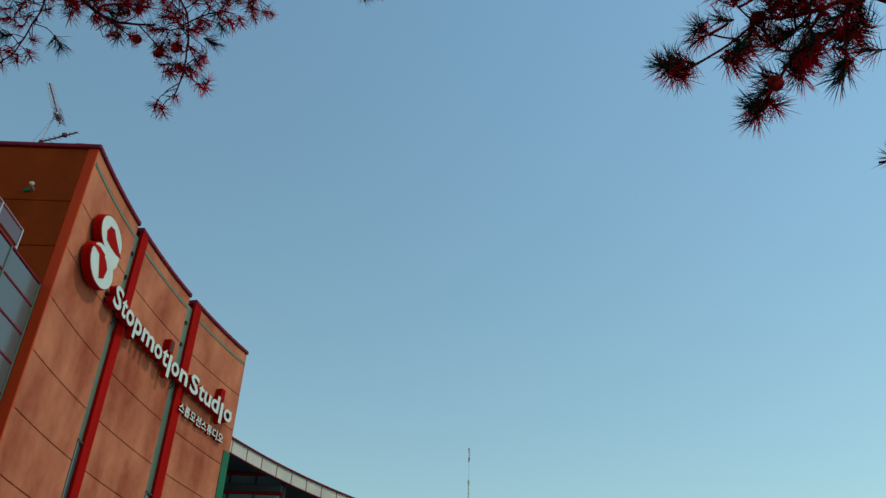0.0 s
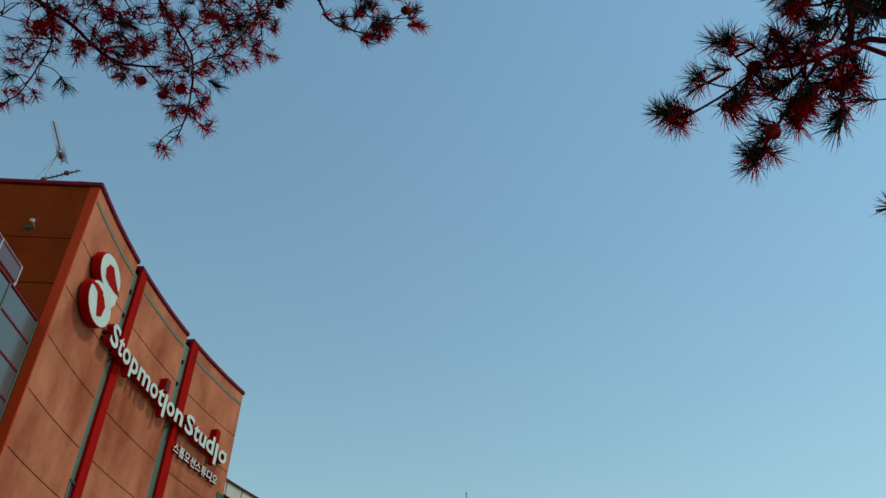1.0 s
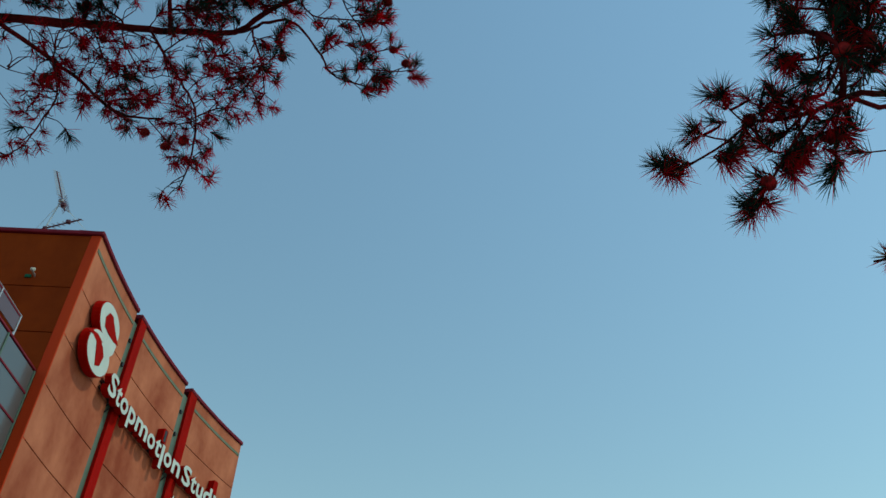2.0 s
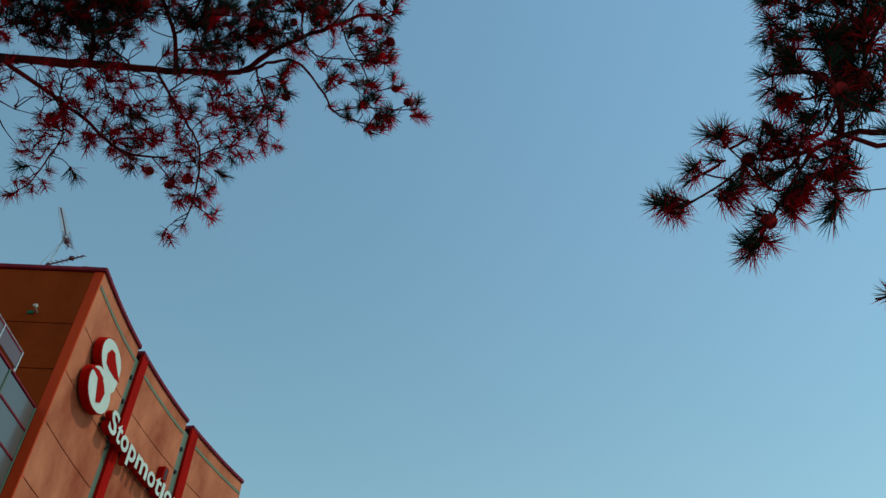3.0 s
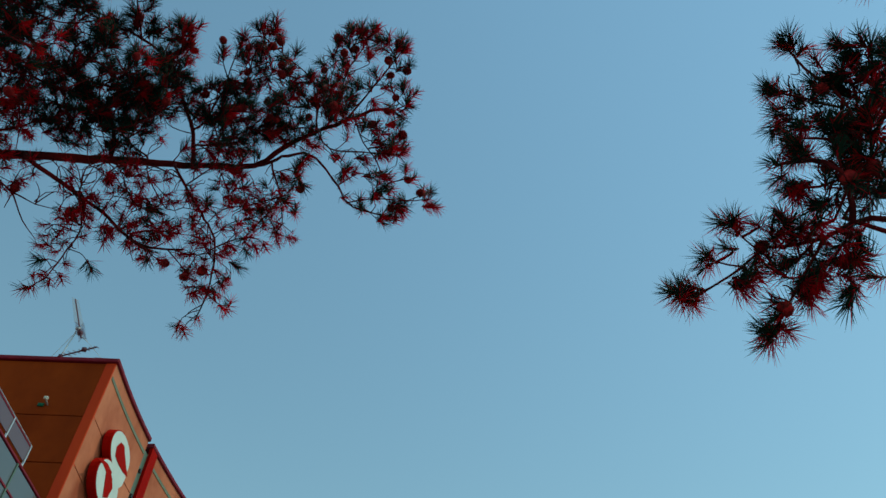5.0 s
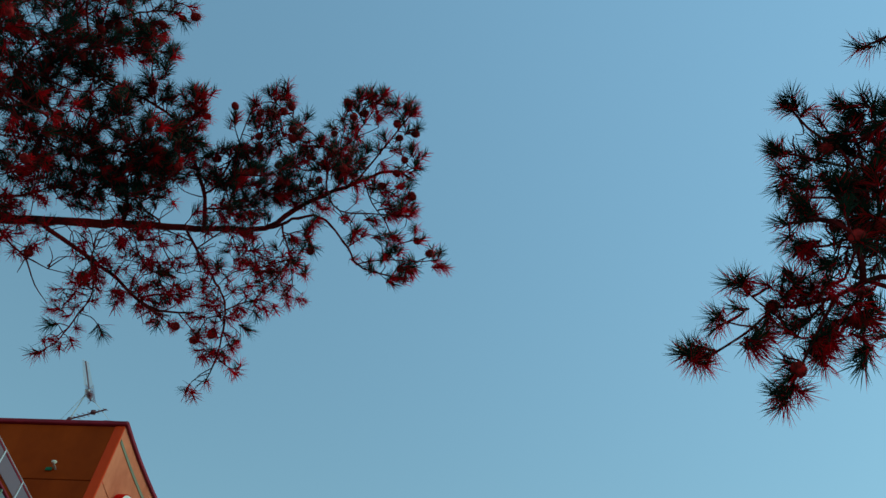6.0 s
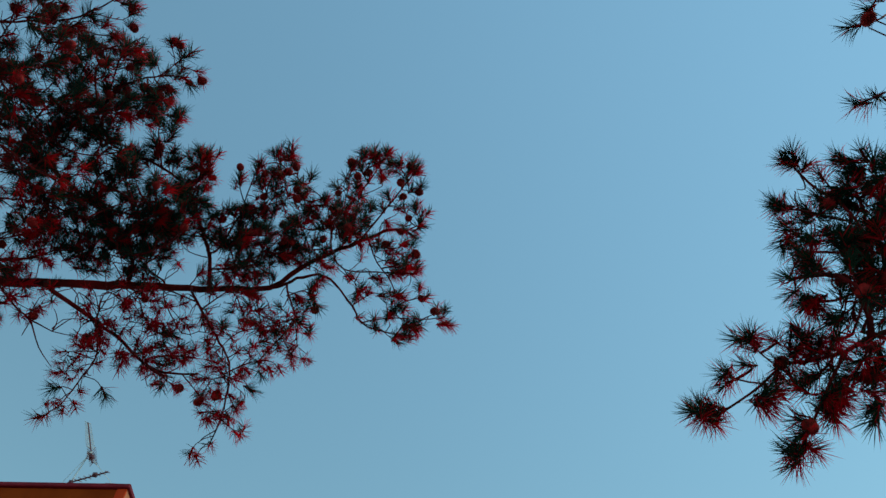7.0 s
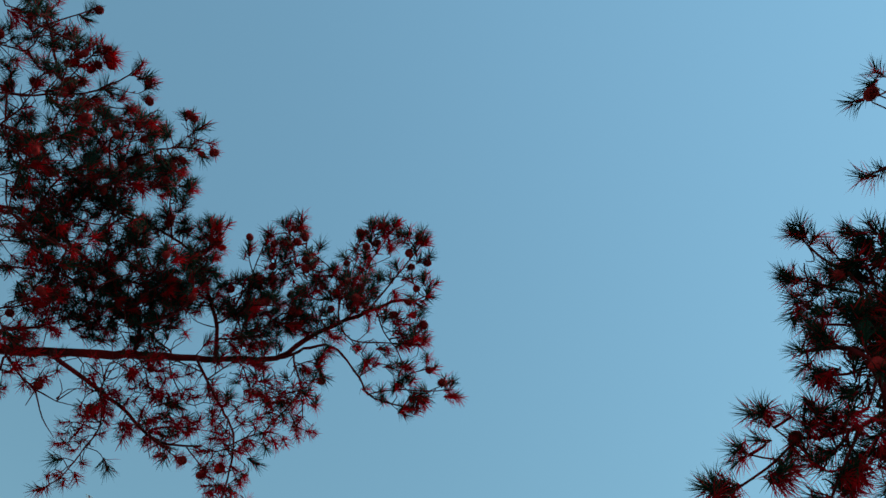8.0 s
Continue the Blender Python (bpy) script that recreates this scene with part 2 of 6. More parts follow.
for i in range(6):
    p = foot.lerp(top, 0.01 + 0.055 * i)
    w = 0.22 - 0.018 * i
    rod("element", p + Vector((-w * 0.7, -0.12, 0.05)), p + Vector((w * 0.7, 0.12, -0.02)), 0.009, ANTENNA, antenna, sides=5)
    rod("element", p + Vector((0, -0.02, -0.16)), p + Vector((0.07, 0.02, 0.16)), 0.008, ANTENNA, antenna, sides=5)
part("dipole_box", box_bm((-10.62, 16.84, 16.66), (-10.50, 16.96, 16.76), 0.01), ANTENNA, antenna)
part("clamp", box_bm((-10.73, 16.86, 16.82), (-10.60, 16.94, 16.90), 0.01), STEEL, antenna)
part("clamp", box_bm((-10.82, 16.86, 15.80), (-10.72, 16.94, 15.90), 0.01), ANTENNA, antenna)
rod("boom", (-10.84, 16.9, 15.82), (-9.90, 16.9, 16.22), 0.022, ANTENNA, antenna)
part("dipole_box", box_bm((-10.28, 16.85, 16.06), (-10.16, 16.95, 16.16), 0.01), ANTENNA, antenna)
for i in range(7):
    p = Vector((-10.62, 16.9, 15.915)).lerp(Vector((-9.92, 16.9, 16.21)), i / 6)
    w = 0.16 - 0.012 * i
    rod("element", p + Vector((-0.3 * w, -w, -0.5 * w)), p + Vector((0.3 * w, w, 0.5 * w)), 0.009, ANTENNA, antenna, sides=5)
rod("guy_wire", (-10.66, 16.9, 16.8), (-9.45, 16.9, 15.63), 0.006, STEEL, antenna, sides=4)
rod("guy_wire", (-10.66, 16.9, 16.8), (-11.3, 17.15, 15.63), 0.006, STEEL, antenna, sides=4)

# ---- sign on the front ----
# red sides of letters and discs: real depth plus the red anaglyph ghost
sign = thing("sign", "raised white letters, red sides widened by a colour fringe, beside a round two-disc emblem", "sign", at=(-8.9, 23.0, 12.4))


def outline_block(name, points, o0, o1, face, side, parent, label=""):
    """A flat shape with rounded outline, given on the front as (s, z), with a face of one colour and sides of another."""
    n = len(points)
    verts = [bent(s, z, o0) for s, z in points] + [bent(s, z, o1) for s, z in points]
    faces = [tuple(n + k for k in range(n)), tuple(range(n))[::-1]] + [(k, (k + 1) % n, n + (k + 1) % n, n + k) for k in range(n)]
    bm = bmesh.new()
    vs = [bm.verts.new(v) for v in verts]
    for i, f in enumerate(faces):
        bm.faces.new([vs[k] for k in f]).material_index = 0 if i == 0 else 1
    bmesh.ops.recalc_face_normals(bm, faces=bm.faces)
    me = bpy.data.meshes.new(name)
    bm.to_mesh(me)
    bm.free()
    me.materials.append(face)
    me.materials.append(side)
    return part_mesh(name, me, parent, label)


def oval(cs, cz, rs, rz, n=28, turn=0.0):
    c, d = math.cos(turn), math.sin(turn)
    return [(cs + rs * math.cos(q) * c - rz * math.sin(q) * d, cz + rs * math.cos(q) * d + rz * math.sin(q) * c) for q in [2 * math.pi * k / n for k in range(n)]]


def bar(s0, s1, z0, z1, r):
    pts = []
    for cs, cz, q0 in ((s1 - r, z1 - r, 0), (s0 + r, z1 - r, 90), (s0 + r, z0 + r, 180), (s1 - r, z0 + r, 270)):
        pts += [(cs + r * math.cos(radians(q0 + k * 30)), cz + r * math.sin(radians(q0 + k * 30))) for k in range(4)]
    return pts


NECK = [(1.67, 13.52), (2.05, 13.63), (2.29, 13.56), (2.26, 13.29), (2.11, 13.12), (1.85, 13.10), (1.59, 13.20)]
CUT = [(0.42, 12.89), (0.62, 13.03), (1.06, 13.17), (1.47, 13.17), (1.34, 12.99), (1.12, 12.98), (0.83, 13.00)]
UPPER = [(1.17, 13.76), (1.32, 13.99), (1.57, 14.04), (1.74, 13.93), (1.99, 13.80), (2.35, 13.63), (2.04, 13.55), (1.63, 13.53), (1.29, 13.55)]
LOWER = [(1.11, 13.01), (1.34, 13.13), (1.57, 13.07), (1.78, 12.92), (1.71, 12.60), (1.46, 12.47), (1.29, 12.74)]
emblem = [(1.53, 13.79, 0.74, 0.47), (1.46, 12.83, 0.79, 0.52)]
for i, (cs, cz, rs, rz) in enumerate(emblem):
    disc = outline_block("disc", oval(cs, cz, rs, rz), 0.07, 0.30 + 0.004 * i, WHITE, RED, sign, "white disc with red rim")
    outline_block("rim", oval(cs, cz, rs + 0.03, rz + 0.03), 0.075, 0.285 + 0.004 * i, RED, RED, disc)
    outline_block("mount", oval(cs, cz, rs * 0.5, rz * 0.5, 12), 0.001, 0.069, DARK, DARK, disc)
# the discs run into one another at the far side and are cut apart at the near side, like a plain letter S
outline_block("neck", NECK, 0.10, 0.3050, WHITE, WHITE, sign, "white neck between the two discs")
outline_block("emblem_cut", CUT, 0.304, 0.3105, RED, RED, sign, "red groove between the two discs")
outline_block("emblem_shape", UPPER, 0.304, 0.3155, RED, RED, sign, "plain red wedge")
outline_block("emblem_shape", LOWER, 0.308, 0.3195, RED, RED, sign, "plain red wedge")


def letter(char, s0, s1, z, tall, o0, o1, heavy, parent):
    """One raised letter of the built-in font, bent along the front from s0 to s1, its base line at z."""
    data = bpy.data.curves.new("letter", "FONT")
    data.body, data.extrude, data.offset, data.resolution_u = char, 0.5, heavy, 3
    text = bpy.data.objects.new("letter", data)
    bpy.context.scene.collection.objects.link(text)
    bpy.context.view_layer.update()
    flat = bpy.data.meshes.new_from_object(text.evaluated_get(bpy.context.evaluated_depsgraph_get()))
    lo, hi = min(v.co.x for v in flat.vertices), max(v.co.x for v in flat.vertices)
    verts = [bent(s0 + (v.co.x - lo) / (hi - lo) * (s1 - s0), z + v.co.y * tall, o0 + (v.co.z + 0.5) * (o1 - o0)) for v in flat.vertices]
    faces = [tuple(p.vertices) for p in flat.polygons]
    index = [0 if p.normal.z > 0.9 else 1 for p in flat.polygons]
    me = mesh_of("letter", verts, faces, [WHITE, RED], index)
    bpy.data.objects.remove(text)
    bpy.data.curves.remove(data)
    bpy.data.meshes.remove(flat)
    return part_mesh("letter", me, parent)


# letters of the large line: character, start, end
LINE = [("S", 2.62, 3.17), ("t", 3.20, 3.55), ("o", 3.57, 4.10), ("p", 4.18, 4.69), ("m", 4.77, 5.62), ("o", 5.68, 6.20), ("t", 6.25, 6.65), ("i", 6.70, 6.88),
        ("o", 6.94, 7.46), ("n", 7.55, 8.10), ("S", 8.30, 8.88), ("t", 8.92, 9.30), ("u", 9.34, 9.80), ("d", 9.85, 10.38), ("i", 10.49, 10.67), ("o", 10.76, 11.30)]
for char, s0, s1 in LINE:
    if char == "i":
        # a long stroke that reaches under the line, with a tall raised bar for its dot
        outline_block("letter", bar(s0, s1, 12.16, 12.90, 0.03), 0.10, 0.30, WHITE, RED, sign)
        dot = outline_block("tall_dot", bar(s0 - 0.05, s1 + 0.05, 12.97, 13.42, 0.05), 0.02, 0.24, RED, RED, sign, "tall red bar over the letter")
        if s0 < 8:
            outline_block("dark_face", bar(s0 + 0.02, s1 - 0.02, 13.02, 13.38, 0.03), 0.2405, 0.25, DARK, DARK, dot, "dark face")
    else:
        letter(char, s0, s1, 12.42, 0.86, 0.10, 0.30, 0.022, sign)
outline_block("small_mark", bar(11.34, 11.52, 12.86, 12.93, 0.02), 0.001, 0.14, WHITE, RED, sign)
# rails carry the letters; their dark colour stands in for the letters' shadow
bent_box("sign_rail", 2.65, 11.25, 12.52, 12.58, 0.001, 0.098, DARK, sign, "dark mounting rail that doubles as the letters' shadow", steps=16)
bent_box("sign_rail", 2.65, 11.25, 12.68, 12.74, 0.001, 0.098, DARK, sign, "dark mounting rail that doubles as the letters' shadow", steps=16)
for i, char in enumerate("스톱모션스튜디오"):
    letter(char, 8.25 + 0.385 * i, 8.58 + 0.385 * i, 11.71, 0.36, 0.02, 0.12, 0.02, sign)
# rods that hold the sign away over the slots
for s in (3.42, 7.66):
    for z in (11.9, 12.1):
        rod("strut", bent(s, z, -0.29), bent(s, z + 0.4, 0.1), 0.02, DARK, sign)

# ---- glazed lower wing beside the corner ----
wing = thing("glazed_wing", "lower wing with grey-blue glazing in steel frames and a flat roof", "building", at=(-13.4, 12.4, 0))
TOP = 11.36
part("wing_body", box_bm((-17.4, 8.0, 0), (-9.46, 16.69, TOP - 0.035)), CONCRETE, wing)
part("roof_edge", box_bm((-17.4, 7.9, TOP - 0.03), (-9.34, 16.685, TOP + 0.03), 0.01), COPING, wing, "thin maroon metal roof edge")
ys = [8.0, 9.45, 10.9, 12.35, 13.7, 15.08, 16.66]
zs = [0.1, 1.0, 1.8, 2.6, 3.4, 4.2, 5.0, 5.7, 6.4, 7.1, 7.85, 8.57, 9.29, 10.01, 10.73, TOP - 0.035]
for y0, y1 in zip(ys, ys[1:]):
    for z0, z1 in zip(zs, zs[1:]):
        part("pane", box_bm((-9.45, y0 + 0.02, z0 + 0.02), (-9.36, y1 - 0.02, z1 - 0.02), 0.008), GLASS, wing)
for y in ys:
    part("mullion", box_bm((-9.452, y - 0.025, 0.0), (-9.335, y + 0.025, TOP - 0.032), 0.006), GREY, wing)
for z in zs[1:-1]:
    for y0, y1 in zip(ys, ys[1:]):
        part("transom", box_bm((-9.45, y0 + 0.026, z - 0.025), (-9.34, y1 - 0.026, z + 0.025), 0.006), COPING, wing, "thin maroon transom")
railing = thing("roof_railing", "low steel roof railing with tinted infill panels", "railing", at=(-9.38, 11.8, 11.42))
posts = [8.3, 9.6, 10.9, 12.1, 13.2, 14.24, 15.28]
for y in posts:
    part("post", box_bm((-9.40, y - 0.018, TOP + 0.031), (-9.355, y + 0.018, TOP + 0.54), 0.006), STEEL, railing)
for y0, y1 in zip(posts, posts[1:]):
    part("infill", box_bm((-9.39, y0 + 0.019, TOP + 0.14), (-9.375, y1 - 0.019, TOP + 0.495)), TINTED, railing, "tinted infill panel")
part("top_strip", box_bm((-9.40, 8.2, TOP + 0.497), (-9.365, 15.24, TOP + 0.538), 0.004), COPING, railing, "maroon strip under the handrail")
part("handrail", box_bm((-9.395, 8.2, TOP + 0.542), (-9.36, 15.31, TOP + 0.562), 0.006), STEEL, railing, "pale steel handrail")

# ---- far curved wing with its pale parapet ----
far = thing("far_wing", "far curved wing with pale parapet panels, red cap and dark soffit", "building", at=(-5.0, 40.0, 0))


F0, F1, STEP = 13.03, 42.0, 1.0
count = int((F1 - F0) / STEP)
TURN = -0.07
for i in range(count):
    s0 = F0 + i * STEP
    bent_box("parapet_panel", s0 + 0.012, s0 + STEP - 0.012, 13.445, 14.005, -3.36, -3.3, PALE, far, steps=2, edge=0.008, drift=TURN)
    bent_box("parapet_post", s0 - 0.011, s0 + 0.011, 13.445, 14.005, -3.36, -3.285, COPING, far, steps=1, drift=TURN)
bent_box("parapet_cap", F0, F1, 14.012, 14.08, -3.45, -3.22, COPING, far, "maroon cap rail", steps=30, edge=0.01, drift=TURN)
bent_box("cap_lip", F0, F1, 13.975, 14.006, -3.297, -3.27, GREEN_GREY, far, "green-grey strip under the cap", steps=30, drift=TURN)
bent_box("parapet_foot", F0, F1, 13.40, 13.44, -3.36, -3.27, COPING, far, "maroon foot strip", steps=30, edge=0.01, drift=TURN)
bent_box("soffit_edge", F0, F1, 13.41, 13.975, -3.50, -3.37, SOFFIT, far, "dark inner face behind the parapet", steps=30, drift=TURN)
bent_box("soffit", F0, F1, 13.90, 13.97, -11.9, -3.51, SOFFIT, far, "dark soffit", steps=30, drift=TURN)
bent_box("rear_wall", F0, F1, 0, 13.89, -12.5, -12.0, SOFFIT, far, steps=30)
part("recessed_wall", box_bm((-17.0, 37.66, 0), (-6.85, 38.0, 13.89)), SOFFIT, far, "dark recessed wall under the soffit")
for z0, z1 in ((13.39, 13.78), (12.25, 12.92), (10.9, 11.85), (9.5, 10.5), (7.6, 9.1), (5.4, 7.2)):
    for i in range(8):
        x0 = -16.6 + 1.2 * i
        pane = part("window_pane", box_bm((x0 + 0.04, 37.61, z0), (x0 + 1.16, 37.655, z1), 0.008), BLUE_GLASS, far, "dark blue-grey window pane")
        part("window_frame", box_bm((x0 - 0.035, 37.57, z0 - 0.02), (x0 + 0.035, 37.658, z1 + 0.005), 0.006), DARK, pane)
    part("red_beam", box_bm((-17.0, 37.5, z1 + 0.01), (-6.9, 37.655, z1 + 0.08), 0.008), RED, far, "thin red beam over the windows")
    if z1 < 13:
        part("dark_beam", box_bm((-17.0, 37.35, z1 + 0.085), (-6.95, 37.655, z1 + 0.42), 0.008), SOFFIT, far, "dark deep beam")

# ---- slender mast in the distance ----
mx, my = 1.655, 40.0
mast = thing("flagpole", "slender white pole with a furled pale and maroon pennant", "pole", at=(mx, my, 0))
rod("pole", (mx, my, 0), (mx, my, 14.6), 0.055, WHITE, mast, r2=0.035)
rod("collar", (mx, my, 14.58), (mx, my, 14.70), 0.06, STEEL, mast)
rod("tip_rod", (mx, my, 14.72), (mx, my, 16.2), 0.010, STEEL, mast, r2=0.010)
v, f = tube_data([Vector((mx, my, 16.24)), Vector((mx + 0.02, my, 16.16)), Vector((mx + 0.03, my, 15.95)), Vector((mx + 0.01, my, 15.84))], [0.015, 0.05, 0.035, 0.03], 6)
pennant = part_mesh("pennant", mesh_of("pennant", v, f, WHITE), mast, "small furled pale pennant with a maroon tail")
v, f = tube_data([Vector((mx + 0.01, my, 15.86)), Vector((mx + 0.005, my, 15.74)), Vector((mx, my, 15.60))], [0.034, 0.036, 0.012], 6)
part_mesh("pennant_tail", mesh_of("pennant_tail", v, f, COPING), pennant, "maroon tail")
rod("finial", (mx, my, 16.2), (mx, my, 16.33), 0.03, COPING, mast, "maroon finial")

# ---- pines ----
rng = random.Random(11)


def ball(r=rng):
    while True:
        v = Vector((r.uniform(-1, 1), r.uniform(-1, 1), r.uniform(-1, 1)))
        if 0.1 < v.length < 1:
            return v.normalized()


FRINGE_SIDE = Vector((0.78, 0.48, -0.40))      # the side of each shoot whose needles are coloured with the red anaglyph fringe


def tuft_mesh(axis, seed, needles, size, thick, fringe, spread=84, fringe_from=0.05):
    """A shoot's end with its needles: thin three-sided spikes that fan out from the last few centimetres."""
    r = random.Random(seed)
    verts, faces, index = [], [], []
    for k in range(needles):
        base = axis * r.uniform(-0.045, 0.006)
        side = ball(r)
        side = (side - side.dot(axis) * axis).normalized()
        q = radians(r.triangular(4, spread, 0.46 * spread))
        way = (axis * math.cos(q) + side * math.sin(q)).normalized()
        length = size * r.uniform(0.62, 1.0)
        bend = Vector((0, 0, -0.006 * r.random()))
        u = way.cross(Vector((0.3, 0.5, 0.8))).normalized()
        w = way.cross(u)
        n = len(verts)
        for c in range(3):
            p = 2.0944 * c
            verts.append(base + thick * (math.cos(p) * u + math.sin(p) * w))
        mid = base + way * length * 0.6
        for c in range(3):
            p = 2.0944 * c
            verts.append(mid + 0.9 * thick * (math.cos(p) * u + math.sin(p) * w))
        verts.append(base + way * length + bend)
        for c in range(3):
            d = (c + 1) % 3
            faces += [(n + c, n + d, n + 3 + d, n + 3 + c), (n + 3 + c, n + 3 + d, n + 6)]
        # needles towards the fringe side take the painted fringe red
        fringed = r.random() < (fringe if (way - 0.45 * axis).dot(FRINGE_SIDE) > fringe_from else 0.05 * fringe)
        index += [1 if fringed else 0] * 6
    # the bud and bare end of the shoot
    n = len(verts)
    v, f = tube_data([axis * -0.045, axis * -0.015, axis * 0.003, axis * 0.012], [0.0022, 0.0042, 0.004, 0.001], 5)
    verts += v
    faces += [tuple(n + k for k in q) for q in f]
    index += [1] * len(f)
    return mesh_of("needle_tuft", verts, faces, [NEEDLE, NEEDLE_FRINGE], index)


AXES = []
for k in range(30):
    z = 1 - 2 * (k + 0.5) / 30
    q = k * 2.39996
    AXES.append(Vector((math.sqrt(1 - z * z) * math.cos(q), math.sqrt(1 - z * z) * math.sin(q), z)))
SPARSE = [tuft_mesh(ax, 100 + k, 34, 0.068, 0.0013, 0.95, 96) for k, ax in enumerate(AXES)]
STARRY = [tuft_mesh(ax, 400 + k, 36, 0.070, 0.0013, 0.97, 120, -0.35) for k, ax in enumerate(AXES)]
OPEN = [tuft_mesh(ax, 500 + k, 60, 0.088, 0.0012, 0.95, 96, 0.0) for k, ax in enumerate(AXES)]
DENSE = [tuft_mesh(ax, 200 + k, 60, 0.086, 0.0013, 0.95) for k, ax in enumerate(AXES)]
# almost all dark needles: shade inside the crown put into tuft colour
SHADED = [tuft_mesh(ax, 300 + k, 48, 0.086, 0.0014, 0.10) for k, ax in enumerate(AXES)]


def cone_mesh(seed):
    """An open cone: rows of pointed scales round an egg-shaped body."""
    r = random.Random(seed)
    verts, faces = [], []
    rows, around = 8, 9
    for i in range(rows):
        u = (i + 0.5) / rows
        rad = 0.017 * math.sin(math.pi * (0.12 + 0.82 * u)) ** 0.7
        z = -0.021 + 0.042 * u
        for k in range(around):
            q = 2 * math.pi * (k + 0.5 * (i % 2)) / around
            e, side = Vector((math.cos(q), math.sin(q), 0)), Vector((-math.sin(q), math.cos(q), 0))
            w = 0.6 * rad
            tip = e * (rad + 0.0055 * r.uniform(0.7, 1.2)) + Vector((0, 0, z + 0.003))
            n = len(verts)
            verts += [e * rad * 0.55 - side * w + Vector((0, 0, z - 0.004)), e * rad * 0.55 + side * w + Vector((0, 0, z - 0.004)), e * rad * 0.5 + Vector((0, 0, z + 0.006)), tip + side * 0.003, tip - side * 0.003]
            faces += [(n, n + 1, n + 3, n + 4), (n + 1, n + 2, n + 3), (n + 2, n, n + 4), (n + 2, n + 4, n + 3)]
    n = len(verts)
    v, f = tube_data([Vector((0, 0, -0.023)), Vector((0, 0, -0.012)), Vector((0, 0, 0.008)), Vector((0, 0, 0.022))], [0.004, 0.0135, 0.013, 0.002], 8)
    verts += v
    faces += [tuple(n + k for k in q) for q in f]
    return mesh_of("pine_cone", verts, faces, CONE)


CONES = [cone_mesh(5), cone_mesh(6)]


def tuft(tree, p, way, shade):
    spray = tree is pine_left and p.z < 4.95 and p.x < -0.8      # low hanging sprays bear short, starry tufts
    if tree is pine_left and not spray:
        way = (way + Vector((0, -0.22, 0.38))).normalized()      # shoots turn up to the light
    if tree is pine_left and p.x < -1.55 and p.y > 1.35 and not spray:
        shade = max(shade, 0.72)      # the crown's heart gets mostly SHADED tufts, which paint its inner shade
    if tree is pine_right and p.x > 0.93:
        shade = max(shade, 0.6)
    k = max(range(len(AXES)), key=lambda i: AXES[i].dot(way))
    full = rng.random() < 0.5
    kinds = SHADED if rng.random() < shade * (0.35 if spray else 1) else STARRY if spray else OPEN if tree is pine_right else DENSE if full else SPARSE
    s = rng.uniform(0.72, 1.08) if spray else rng.uniform(0.82, 1.12) if tree is pine_left else rng.uniform(0.74, 0.98)
    TUFTS.setdefault(tree.name, []).append((p.copy(), s, kinds[k]))


def cone(tree, p):
    ob = part_mesh("pine_cone", CONES[rng.randrange(2)], tree)
    ob.location = p
    ob.rotation_euler = (rng.uniform(0, 3), rng.uniform(0, 3), rng.uniform(0, 6))
    s = rng.uniform(0.85, 1.1)
    ob.scale = (s, s, s)


TUFTS = {}     # place, size and mesh of each tree's needle tufts
WOOD = {}      # the points of each tree's branches, for later shoots


def curve_points(points, step, wiggle):
    """A smooth line through the points, with small crooks."""
    pts = [Vector(p) for p in points]
    ext = [2 * pts[0] - pts[1]] + pts + [2 * pts[-1] - pts[-2]]
    made = []
    for i in range(1, len(ext) - 2):
        a, b, c, d = ext[i - 1:i + 3]
        n = max(2, int((c - b).length / step))
        for k in range(n):
            t = k / n
            made.append(0.5 * (2 * b + (c - a) * t + (2 * a - 5 * b + 4 * c - d) * t * t + (3 * b - a - 3 * c + d) * t ** 3))
    made.append(pts[-1])
    for i in range(1, len(made) - 1):
        made[i] += ball() * wiggle * rng.random()
    return made


